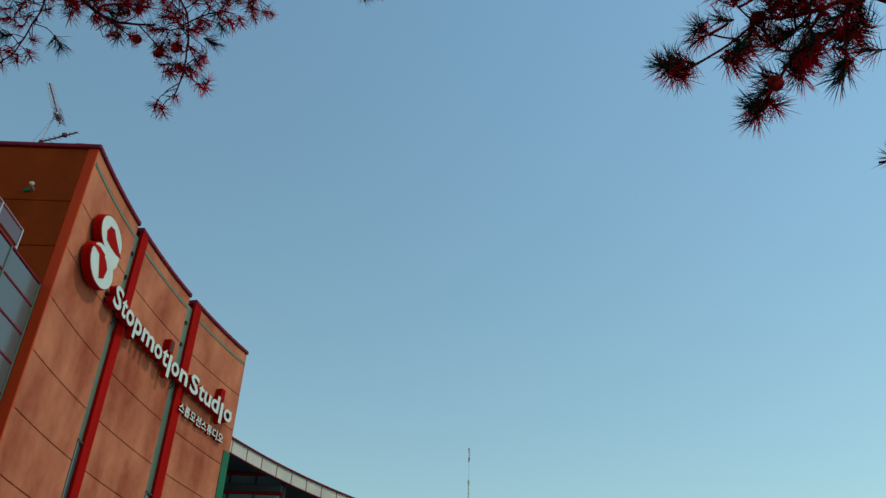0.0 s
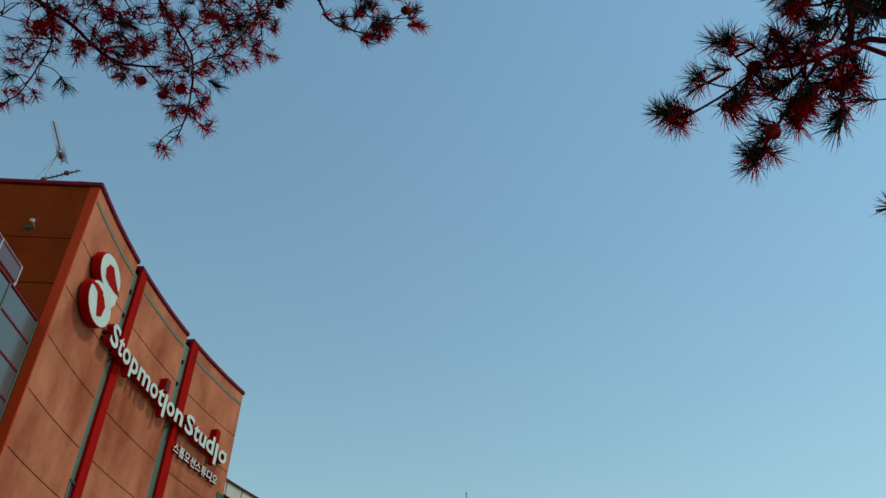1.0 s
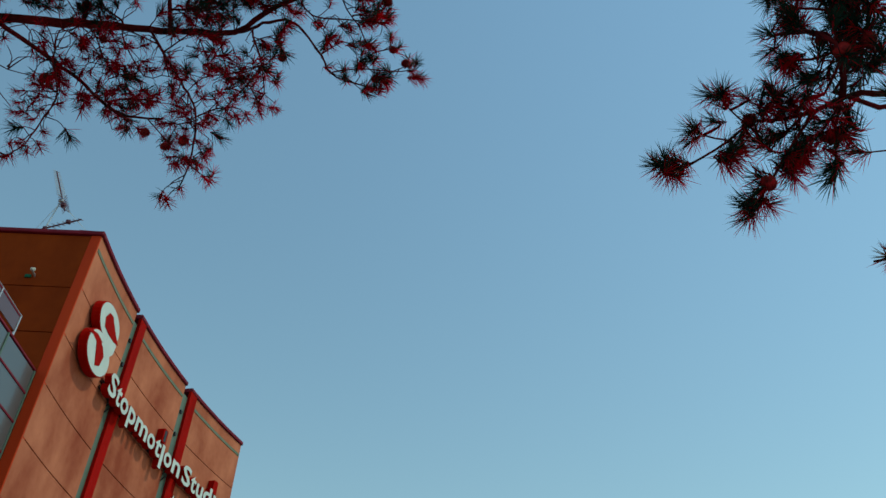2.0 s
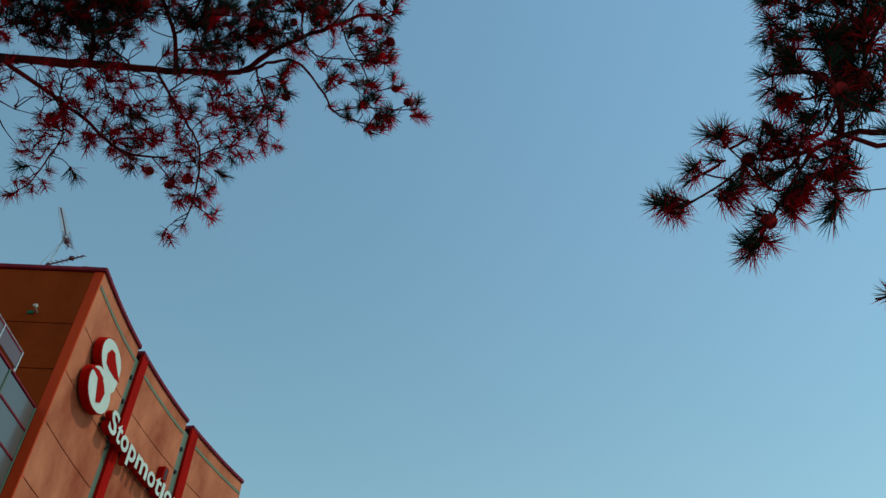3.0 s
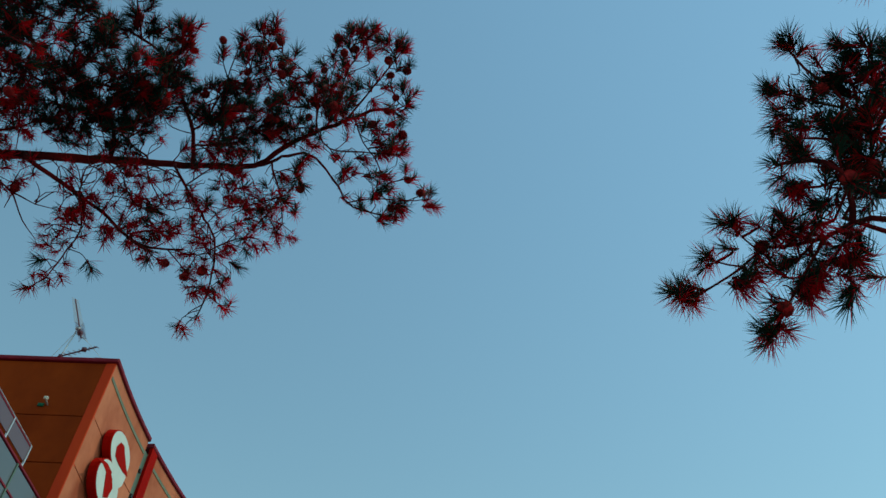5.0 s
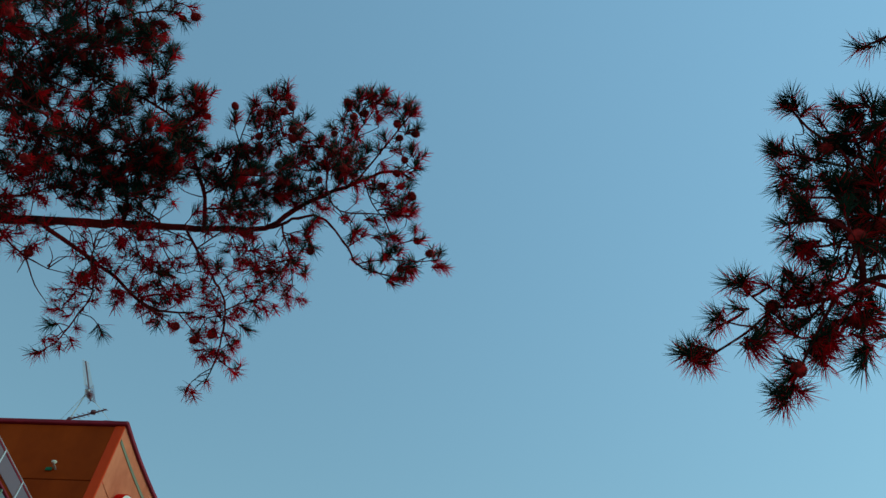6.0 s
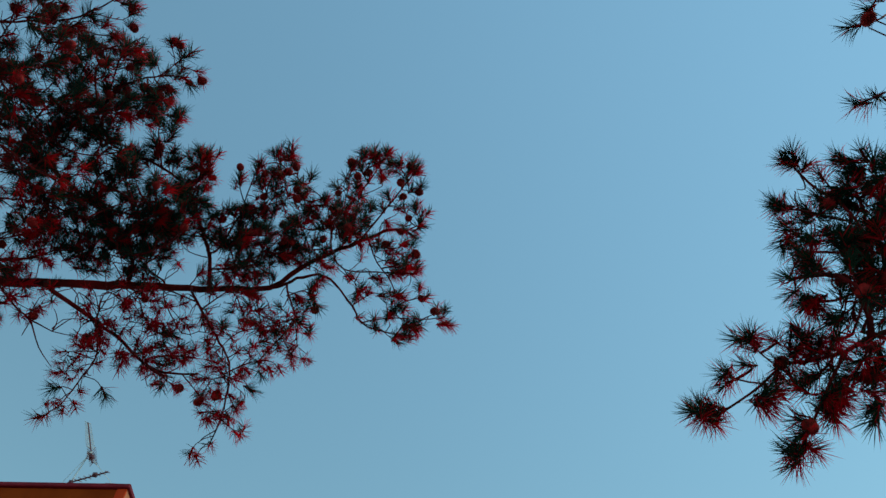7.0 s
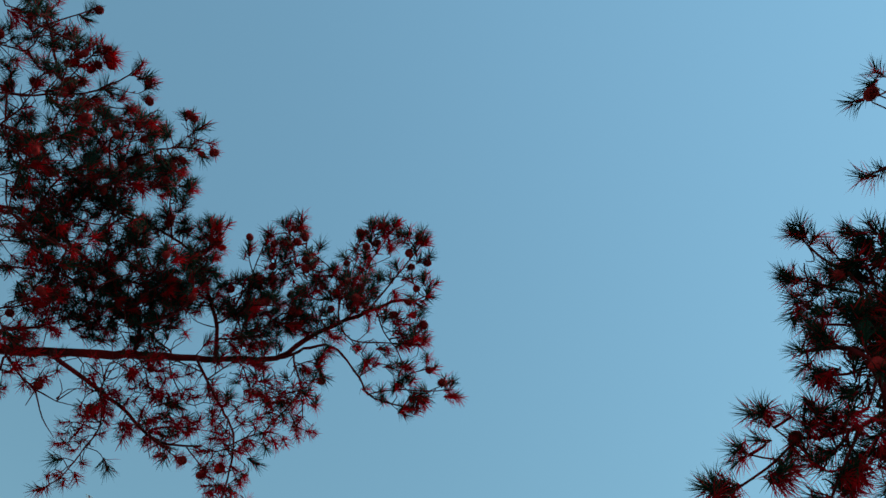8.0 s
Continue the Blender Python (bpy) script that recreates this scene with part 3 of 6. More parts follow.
def bough(tree, points, r0, r1, twigs=0, reach=0.16, tip=1, cones=0.12, shade=0.3):
    """A branch with its twigs in one mesh; tufts and cones at the twigs' ends are pieces of their own."""
    line = curve_points(points, 0.06 if r0 > 0.01 else 0.035, min(0.008, 0.6 * r0))
    n = len(line)
    WOOD.setdefault(tree.name, []).extend(line)
    radii = [(r0 + (r1 - r0) * i / (n - 1)) * rng.uniform(0.9, 1.12) for i in range(n)]
    verts, faces = tube_data(line, radii, 8 if r0 > 0.01 else 5)
    if tip:
        tuft(tree, line[-1], (line[-1] - line[-3]).normalized(), shade)
    if tree is pine_left and line[-1].z < 4.95 and line[-1].x < -0.8 and twigs:
        twigs, reach, cones = int(1.3 * twigs) + 2, 1.2 * reach, 0.4 * cones      # low sprays branch more finely
    for k in range(twigs):
        i = min(n - 2, int(n * (0.12 + 0.88 * (k + rng.random()) / twigs)))
        p, along = line[i], (line[i + 1] - line[i]).normalized()
        side = ball()
        side = (side - side.dot(along) * along).normalized()
        way = (along * rng.uniform(0.2, 0.9) + side + Vector((0, 0, 0.15))).normalized()
        size = reach * rng.uniform(0.45, 1.25)
        bow = ball() * size * 0.22
        tw = [p, p + way * size * 0.35 + bow * 0.8, p + way * size * 0.7 + bow, p + way * size]
        tw = curve_points(tw, 0.03, 0.003)
        rr = min(0.0036, 0.7 * radii[i])
        v, f = tube_data(tw, [rr + (0.0018 - rr) * j / (len(tw) - 1) for j in range(len(tw))], 5)
        m = len(verts)
        verts += v
        faces += [tuple(m + q for q in face) for face in f]
        tuft(tree, tw[-1], (tw[-1] - tw[-3]).normalized(), shade)
        if rng.random() < 0.3 and size > 0.08:
            tuft(tree, tw[len(tw) // 2] + ball() * 0.012, (way + ball()).normalized(), shade)
        if rng.random() < cones:
            cone(tree, tw[-2] + ball() * 0.02 + Vector((0, 0, -0.012)))
    # bare curly twiglets
    for k in range(twigs // 2 + (3 if shade > 0.7 else 1 if twigs else 0)):
        i = rng.randrange(n - 1)
        way, size = (ball() + (line[i + 1] - line[i]).normalized() * 0.6).normalized(), reach * rng.uniform(0.5, 1.0)
        curl = ball() * size * 0.4
        tw = curve_points([line[i], line[i] + way * size * 0.4 + curl * 0.7, line[i] + way * size * 0.75 + curl, line[i] + way * size + curl * 0.3], 0.025, 0.004)
        v, f = tube_data(tw, [0.0028 - 0.0014 * j / len(tw) for j in range(len(tw))], 4)
        m = len(verts)
        verts += v
        faces += [tuple(m + q for q in face) for face in f]
    part_mesh("branch", mesh_of("branch", verts, faces, BARK_DARK if r0 > 0.018 else BARK, smooth=True), tree)


def grow(tree, ends, twigs, reach, cones, shade, away=0.13):
    """A shoot from the nearest wood of the tree to each of the ends, with its own twigs."""
    for end in ends:
        end = Vector(end)
        start = min(WOOD[tree.name], key=lambda p: abs((p - end).length - away))
        bow = ball() * 0.025
        bough(tree, [start, start.lerp(end, 0.35) + bow, start.lerp(end, 0.7) + bow, end], 0.0042, 0.0026, twigs, reach, 1, cones, shade)


def stalk_cone(tree, p):
    """A cone on a short bent stalk from the nearest wood."""
    start = min(WOOD[tree.name], key=lambda q: (q - p).length)
    line = curve_points([start, start.lerp(p, 0.5) + ball() * 0.01, p], 0.02, 0.002)
    v, f = tube_data(line, [0.0030] * len(line), 5)
    part_mesh("branch", mesh_of("branch", v, f, BARK, smooth=True), tree)
    cone(tree, p)


def pine(base, lean, r, label):
    tree = thing("pine_tree", label, "tree", "pines", at=base)
    line = curve_points([base, Vector(base).lerp(lean, 0.35) + Vector((0.06, 0.05, 0)), Vector(base).lerp(lean, 0.7) + Vector((-0.05, 0.02, 0)), lean], 0.25, 0.015)
    n = len(line)
    v, f = tube_data(line, [r * (1.25 if i == 0 else 1 - 0.62 * i / n) * rng.uniform(0.95, 1.05) for i in range(n)], 14)
    part_mesh("trunk", mesh_of("trunk", v, f, BARK, smooth=True), tree, "reddish scaly trunk")
    return tree


pine_left = pine((-4.5, 1.6, -0.05), Vector((-4.35, 1.66, 7.9)), 0.16, "red pine with spreading limbs, needle tufts and brown cones")
pine_right = pine((2.5, 0.9, -0.05), Vector((2.25, 1.0, 5.2)), 0.09, "red pine with dense needle tufts and a few brown cones")
bough(pine_left, [(-4.350, 1.650, 4.298), (-2.868, 2.034, 4.548), (-2.384, 2.264, 4.797), (-1.930, 2.424, 4.979), (-1.405, 2.560, 5.134), (-1.150, 2.597, 5.198), (-0.947, 2.514, 5.317), (-0.676, 2.441, 5.424), (-0.476, 2.396, 5.483), (-0.375, 2.440, 5.466)], 0.0440, 0.0070, 24, 0.17, 1, 0.08, 0.30)
bough(pine_left, [(-4.350, 1.650, 4.773), (-3.001, 1.511, 5.023), (-2.481, 1.721, 5.273), (-2.284, 1.810, 5.305), (-2.150, 1.956, 5.258), (-1.948, 2.115, 5.229), (-1.793, 2.160, 5.231)], 0.0200, 0.0060, 27, 0.18, 1, 0.08, 0.30)
bough(pine_left, [(-4.350, 1.650, 4.980), (-2.967, 1.042, 5.230), (-2.447, 1.201, 5.493), (-2.201, 1.236, 5.567), (-2.056, 1.235, 5.587), (-1.936, 1.201, 5.600), (-1.824, 1.152, 5.610), (-1.740, 1.089, 5.609)], 0.0160, 0.0030, 17, 0.12, 1, 0.35, 0.30)
bough(pine_left, [(-4.350, 1.650, 5.018), (-2.792, 1.337, 5.268), (-2.492, 1.489, 5.421), (-2.286, 1.480, 5.551), (-2.138, 1.426, 5.655)], 0.0100, 0.0040, 27, 0.16, 1, 0.08, 0.30)
bough(pine_left, [(-4.350, 1.650, 4.702), (-2.901, 1.822, 4.952), (-2.503, 2.003, 5.161), (-2.323, 2.081, 5.237), (-2.178, 2.170, 5.273)], 0.0120, 0.0040, 27, 0.17, 1, 0.08, 0.30)
bough(pine_left, [(-4.350, 1.650, 4.568), (-2.745, 2.025, 4.818), (-2.446, 2.142, 4.978), (-2.248, 2.167, 5.098)], 0.0100, 0.0040, 20, 0.16, 1, 0.08, 0.30)
bough(pine_left, [(-4.350, 1.650, 5.230), (-2.689, 0.899, 5.480), (-2.450, 0.992, 5.613), (-2.343, 1.036, 5.665), (-2.289, 0.963, 5.715)], 0.0100, 0.0040, 24, 0.14, 1, 0.08, 0.30)
bough(pine_left, [(-4.350, 1.650, 4.937), (-2.648, 1.481, 5.187), (-2.445, 1.559, 5.295), (-2.312, 1.538, 5.389)], 0.0080, 0.0040, 17, 0.14, 1, 0.08, 0.30)
bough(pine_left, [(-4.350, 1.650, 4.716), (-2.599, 1.736, 4.966), (-2.400, 1.808, 5.074), (-2.293, 1.850, 5.123)], 0.0080, 0.0040, 17, 0.14, 1, 0.08, 0.30)
bough(pine_left, [(-4.350, 1.650, 5.255), (-2.504, 0.799, 5.505), (-2.356, 0.795, 5.597), (-2.295, 0.829, 5.625)], 0.0060, 0.0030, 10, 0.12, 1, 0.08, 0.30)
bough(pine_left, [(-4.350, 1.650, 4.264), (-2.610, 2.194, 4.514), (-2.367, 2.269, 4.660), (-2.284, 2.320, 4.684)], 0.0080, 0.0030, 10, 0.10, 1, 0.08, 0.30)
bough(pine_right, [(2.250, 1.000, 3.238), (1.345, 1.331, 3.358), (1.107, 1.407, 3.403), (1.043, 1.407, 3.384), (0.970, 1.431, 3.348), (0.897, 1.435, 3.327), (0.802, 1.440, 3.313)], 0.0180, 0.0040, 3, 0.07, 1, 0.03, 0.12)
bough(pine_right, [(2.250, 1.000, 3.064), (1.071, 1.414, 3.184), (1.042, 1.424, 3.193)], 0.0030, 0.0020, 1, 0.05, 1, 0.03, 0.12)
bough(pine_right, [(2.250, 1.000, 3.206), (1.119, 1.386, 3.326), (1.079, 1.345, 3.468), (1.090, 1.252, 3.609), (1.039, 1.192, 3.749), (0.988, 1.191, 3.847), (0.955, 1.172, 3.945)], 0.0140, 0.0030, 10, 0.09, 1, 0.03, 0.12)
bough(pine_right, [(2.250, 1.000, 3.691), (1.292, 1.109, 3.811), (1.202, 0.982, 3.882), (1.143, 0.923, 3.898), (1.120, 0.924, 3.869)], 0.0080, 0.0030, 4, 0.07, 1, 0.03, 0.12)
bough(pine_right, [(2.250, 1.000, 3.761), (1.281, 0.981, 3.881), (1.201, 0.800, 3.977), (1.134, 0.745, 4.009), (1.063, 0.767, 4.015)], 0.0060, 0.0020, 2, 0.06, 1, 0.03, 0.12)
bough(pine_right, [(2.250, 1.000, 3.829), (1.186, 0.789, 3.949), (1.119, 0.684, 4.017), (1.112, 0.678, 4.022)], 0.0040, 0.0020, 2, 0.06, 1, 0.03, 0.12)
bough(pine_right, [(2.250, 1.000, 2.900), (1.349, 1.554, 3.020), (1.222, 1.595, 3.002), (1.153, 1.590, 2.980)], 0.0060, 0.0030, 3, 0.05, 1, 0.03, 0.12)
bough(pine_right, [(2.250, 1.000, 2.853), (1.197, 1.562, 2.973), (1.137, 1.594, 2.988)], 0.0030, 0.0030, 1, 0.03, 1, 0.03, 0.12)
bough(pine_right, [(2.250, 1.000, 3.757), (1.270, 1.217, 3.877), (1.238, 1.224, 3.891), (1.243, 1.265, 3.865)], 0.0040, 0.0025, 5, 0.08, 1, 0.03, 0.90)
bough(pine_left, [(-0.676, 2.441, 5.424), (-0.520, 2.275, 5.513), (-0.418, 2.156, 5.555), (-0.354, 2.069, 5.571)], 0.0060, 0.0030, 5, 0.10, 1, 0.35, 0.30)
bough(pine_left, [(-0.710, 2.450, 5.411), (-0.731, 2.437, 5.417), (-0.684, 2.254, 5.579), (-0.620, 2.178, 5.671), (-0.555, 2.099, 5.760)], 0.0060, 0.0030, 6, 0.10, 1, 0.35, 0.30)
bough(pine_left, [(-0.684, 2.254, 5.579), (-0.686, 2.262, 5.593), (-0.764, 2.174, 5.629), (-0.718, 2.108, 5.673)], 0.0030, 0.0020, 2, 0.07, 1, 0.08, 0.30)
bough(pine_left, [(-0.676, 2.244, 5.590), (-0.671, 2.249, 5.603), (-0.561, 2.215, 5.639), (-0.561, 2.173, 5.663)], 0.0030, 0.0020, 2, 0.07, 1, 0.08, 0.30)
bough(pine_left, [(-0.539, 2.296, 5.502), (-0.539, 2.313, 5.527), (-0.555, 2.285, 5.541)], 0.0030, 0.0020, 1, 0.07, 1, 0.08, 0.30)
bough(pine_left, [(-0.812, 2.478, 5.370), (-0.846, 2.517, 5.462), (-0.849, 2.370, 5.556), (-0.819, 2.291, 5.610)], 0.0060, 0.0030, 7, 0.10, 1, 0.30, 0.30)
bough(pine_left, [(-0.947, 2.514, 5.317), (-0.967, 2.595, 5.379), (-0.970, 2.491, 5.450), (-1.018, 2.380, 5.509), (-0.989, 2.302, 5.564)], 0.0060, 0.0030, 8, 0.14, 1, 0.20, 0.30)
bough(pine_left, [(-0.637, 2.400, 5.446), (-0.616, 2.380, 5.354), (-0.569, 2.489, 5.288), (-0.508, 2.555, 5.250), (-0.460, 2.643, 5.192)], 0.0050, 0.0030, 4, 0.10, 1, 0.08, 0.30)
bough(pine_left, [(-0.605, 2.408, 5.337), (-0.594, 2.384, 5.294), (-0.489, 2.403, 5.297), (-0.438, 2.431, 5.285)], 0.0050, 0.0030, 5, 0.10, 1, 0.08, 0.30)
bough(pine_left, [(-0.812, 2.478, 5.370), (-0.810, 2.420, 5.290), (-0.743, 2.506, 5.245), (-0.568, 2.532, 5.258), (-0.350, 2.550, 5.272)], 0.0050, 0.0030, 8, 0.11, 1, 0.08, 0.30)
bough(pine_left, [(-0.539, 2.516, 5.274), (-0.402, 2.498, 5.303)], 0.0040, 0.0030, 4, 0.09, 1, 0.08, 0.30)
bough(pine_left, [(-1.245, 2.583, 5.174), (-1.230, 2.592, 5.175), (-1.099, 2.582, 5.189), (-0.969, 2.540, 5.221), (-0.839, 2.535, 5.221), (-0.697, 2.660, 5.122), (-0.640, 2.717, 5.051), (-0.523, 2.744, 5.012), (-0.425, 2.749, 4.984)], 0.0100, 0.0040, 4, 0.08, 1, 0.30, 0.30)
bough(pine_left, [(-0.625, 2.720, 5.046), (-0.632, 2.681, 5.007), (-0.492, 2.673, 5.037), (-0.315, 2.686, 5.047), (-0.203, 2.684, 5.057)], 0.0040, 0.0030, 5, 0.08, 1, 0.30, 0.30)
bough(pine_left, [(-0.492, 2.673, 5.037), (-0.498, 2.681, 5.094), (-0.410, 2.639, 5.138), (-0.284, 2.620, 5.165)], 0.0040, 0.0030, 3, 0.08, 1, 0.08, 0.30)
bough(pine_left, [(-0.697, 2.660, 5.122), (-0.690, 2.663, 5.139), (-0.590, 2.623, 5.188), (-0.536, 2.638, 5.185)], 0.0040, 0.0020, 4, 0.08, 1, 0.08, 0.30)
bough(pine_left, [(-0.511, 2.744, 5.008), (-0.520, 2.726, 4.990), (-0.445, 2.777, 4.958)], 0.0030, 0.0020, 2, 0.06, 1, 0.08, 0.30)
bough(pine_left, [(-2.157, 2.344, 4.888), (-2.129, 2.306, 4.804), (-1.914, 2.437, 4.728), (-1.745, 2.520, 4.646), (-1.618, 2.581, 4.549), (-1.496, 2.585, 4.495), (-1.338, 2.568, 4.473)], 0.0130, 0.0050, 7, 0.10, 1, 0.08, 0.30)
bough(pine_left, [(-1.851, 2.468, 4.697), (-1.844, 2.383, 4.644), (-1.799, 2.462, 4.496), (-1.817, 2.480, 4.357), (-1.849, 2.496, 4.203), (-1.879, 2.469, 4.089)], 0.0050, 0.0030, 8, 0.09, 1, 0.10, 0.30)
bough(pine_left, [(-1.802, 2.465, 4.479), (-1.789, 2.443, 4.483), (-1.934, 2.398, 4.427)], 0.0030, 0.0020, 3, 0.07, 1, 0.08, 0.30)
bough(pine_left, [(-1.817, 2.480, 4.357), (-1.777, 2.434, 4.350), (-1.899, 2.403, 4.295)], 0.0030, 0.0020, 2, 0.06, 1, 0.08, 0.30)
bough(pine_left, [(-1.526, 2.584, 4.508), (-1.557, 2.482, 4.439), (-1.464, 2.557, 4.420), (-1.414, 2.606, 4.400)], 0.0040, 0.0020, 2, 0.07, 1, 0.08, 0.30)
bough(pine_left, [(-1.557, 2.482, 4.439), (-1.646, 2.397, 4.463), (-1.660, 2.469, 4.392)], 0.0030, 0.0020, 2, 0.06, 1, 0.08, 0.30)
bough(pine_left, [(-1.557, 2.482, 4.439), (-1.541, 2.463, 4.464), (-1.451, 2.476, 4.501), (-1.355, 2.507, 4.519)], 0.0050, 0.0040, 6, 0.06, 1, 0.50, 0.30)
bough(pine_left, [(-1.536, 2.526, 5.095), (-1.508, 2.487, 5.013), (-1.387, 2.538, 4.839), (-1.245, 2.613, 4.643), (-1.192, 2.603, 4.476), (-1.177, 2.632, 4.250), (-1.175, 2.607, 4.064)], 0.0080, 0.0030, 9, 0.10, 1, 0.08, 0.30)
bough(pine_left, [(-1.184, 2.617, 4.363), (-1.139, 2.486, 4.350), (-1.213, 2.471, 4.332), (-1.252, 2.523, 4.264)], 0.0030, 0.0020, 4, 0.07, 1, 0.08, 0.30)
bough(pine_left, [(-1.176, 2.626, 4.204), (-1.145, 2.552, 4.211), (-1.231, 2.533, 4.190)], 0.0030, 0.0020, 3, 0.06, 1, 0.08, 0.30)
bough(pine_left, [(-1.156, 2.549, 4.208), (-1.135, 2.536, 4.157), (-1.049, 2.606, 4.121)], 0.0030, 0.0020, 1, 0.06, 1, 0.08, 0.30)
bough(pine_left, [(-1.190, 2.606, 4.448), (-1.187, 2.529, 4.433), (-1.082, 2.511, 4.491), (-1.009, 2.514, 4.515)], 0.0040, 0.0030, 6, 0.09, 1, 0.08, 0.30)
bough(pine_left, [(-1.050, 2.566, 5.201), (-1.038, 2.565, 5.128), (-0.976, 2.631, 4.965), (-1.023, 2.632, 4.817), (-1.105, 2.645, 4.642)], 0.0060, 0.0030, 7, 0.10, 1, 0.08, 0.30)
bough(pine_left, [(-1.030, 2.574, 5.107), (-1.037, 2.589, 5.110), (-0.966, 2.575, 5.141), (-0.898, 2.602, 5.139)], 0.0050, 0.0030, 4, 0.08, 1, 0.08, 0.30)
bough(pine_left, [(-0.982, 2.626, 4.968), (-0.952, 2.652, 4.955)], 0.0040, 0.0030, 3, 0.08, 1, 0.08, 0.30)
bough(pine_left, [(-0.993, 2.632, 4.910), (-0.954, 2.570, 4.889), (-0.939, 2.676, 4.806), (-0.979, 2.687, 4.784)], 0.0040, 0.0020, 2, 0.07, 1, 0.08, 0.30)
bough(pine_left, [(-1.044, 2.635, 4.773), (-0.986, 2.571, 4.745), (-0.942, 2.639, 4.701), (-0.847, 2.678, 4.694)], 0.0040, 0.0020, 3, 0.07, 1, 0.08, 0.30)
bough(pine_left, [(-0.959, 2.565, 4.892), (-1.093, 2.579, 4.838), (-1.224, 2.578, 4.791), (-1.322, 2.633, 4.705)], 0.0040, 0.0020, 5, 0.10, 1, 0.08, 0.30)
bough(pine_left, [(-1.463, 2.506, 4.948), (-1.565, 2.347, 4.824), (-1.480, 2.527, 4.724), (-1.405, 2.537, 4.750), (-1.302, 2.574, 4.763)], 0.0040, 0.0020, 4, 0.10, 1, 0.08, 0.30)
bough(pine_left, [(-2.326, 2.294, 4.672), (-2.259, 2.196, 4.652), (-2.191, 2.302, 4.620), (-2.141, 2.360, 4.610)], 0.0060, 0.0040, 4, 0.08, 1, 0.08, 0.30)
bough(pine_left, [(-2.141, 2.360, 4.610), (-2.056, 2.429, 4.613), (-1.966, 2.478, 4.633)], 0.0042, 0.0018, 0, 0.08, 0, 0.08, 0.30)
bough(pine_left, [(-2.141, 2.360, 4.610), (-2.103, 2.474, 4.543), (-2.051, 2.559, 4.503)], 0.0042, 0.0018, 0, 0.08, 0, 0.08, 0.30)
bough(pine_left, [(-2.056, 2.429, 4.613), (-2.039, 2.394, 4.654), (-2.053, 2.347, 4.681)], 0.0032, 0.0015, 0, 0.08, 0, 0.08, 0.30)
bough(pine_left, [(-2.056, 2.429, 4.613), (-1.995, 2.407, 4.672), (-1.962, 2.413, 4.689)], 0.0032, 0.0015, 0, 0.08, 0, 0.08, 0.30)
bough(pine_left, [(-2.052, 2.420, 4.623), (-2.034, 2.391, 4.587), (-1.994, 2.373, 4.629), (-1.933, 2.387, 4.657)], 0.0032, 0.0015, 0, 0.08, 0, 0.08, 0.30)
bough(pine_left, [(-2.141, 2.360, 4.610), (-2.162, 2.394, 4.567), (-2.170, 2.407, 4.550)], 0.0032, 0.0015, 0, 0.08, 0, 0.08, 0.30)
bough(pine_left, [(-2.154, 2.346, 4.612), (-2.143, 2.339, 4.625), (-2.111, 2.287, 4.689), (-2.048, 2.285, 4.732)], 0.0032, 0.0015, 0, 0.08, 0, 0.08, 0.30)
bough(pine_left, [(-1.844, 2.383, 4.644), (-1.802, 2.289, 4.742), (-1.703, 2.400, 4.712), (-1.742, 2.472, 4.631)], 0.0040, 0.0020, 6, 0.10, 1, 0.08, 0.30)
bough(pine_left, [(-1.740, 2.358, 4.723), (-1.686, 2.319, 4.784), (-1.629, 2.461, 4.703), (-1.552, 2.521, 4.693)], 0.0040, 0.0020, 8, 0.11, 1, 0.08, 0.30)
bough(pine_left, [(-1.432, 2.519, 4.904), (-1.290, 2.465, 4.988), (-1.231, 2.566, 4.933), (-1.201, 2.615, 4.904)], 0.0040, 0.0020, 7, 0.11, 1, 0.08, 0.30)
bough(pine_left, [(-1.995, 2.388, 4.757), (-1.959, 2.312, 4.769), (-1.863, 2.404, 4.757), (-1.770, 2.407, 4.808)], 0.0028, 0.0014, 1, 0.07, 1, 0.08, 0.30)
bough(pine_left, [(-1.893, 2.447, 4.718), (-1.905, 2.434, 4.708), (-1.763, 2.495, 4.742), (-1.694, 2.469, 4.800)], 0.0028, 0.0014, 1, 0.07, 1, 0.08, 0.30)
bough(pine_left, [(-1.770, 2.407, 4.808), (-1.748, 2.391, 4.833), (-1.686, 2.514, 4.769), (-1.709, 2.572, 4.708)], 0.0028, 0.0014, 1, 0.07, 1, 0.08, 0.30)
bough(pine_left, [(-1.322, 2.633, 4.705), (-1.297, 2.748, 4.754), (-1.222, 2.699, 4.827), (-1.115, 2.695, 4.868)], 0.0028, 0.0014, 1, 0.07, 1, 0.08, 0.30)
bough(pine_left, [(-1.402, 2.531, 4.861), (-1.399, 2.561, 4.869), (-1.279, 2.645, 4.850), (-1.230, 2.588, 4.915)], 0.0028, 0.0014, 1, 0.07, 1, 0.08, 0.30)
bough(pine_left, [(-1.527, 2.407, 4.871), (-1.600, 2.426, 4.882), (-1.491, 2.560, 4.829), (-1.388, 2.581, 4.858)], 0.0028, 0.0014, 1, 0.07, 1, 0.08, 0.30)
bough(pine_left, [(-1.268, 2.503, 4.967), (-1.235, 2.497, 4.984), (-1.148, 2.602, 4.934), (-1.064, 2.637, 4.934)], 0.0028, 0.0014, 1, 0.07, 1, 0.08, 0.30)
bough(pine_left, [(-1.709, 2.572, 4.708), (-1.717, 2.611, 4.670), (-1.663, 2.563, 4.741), (-1.565, 2.576, 4.781)], 0.0028, 0.0014, 1, 0.07, 1, 0.08, 0.30)
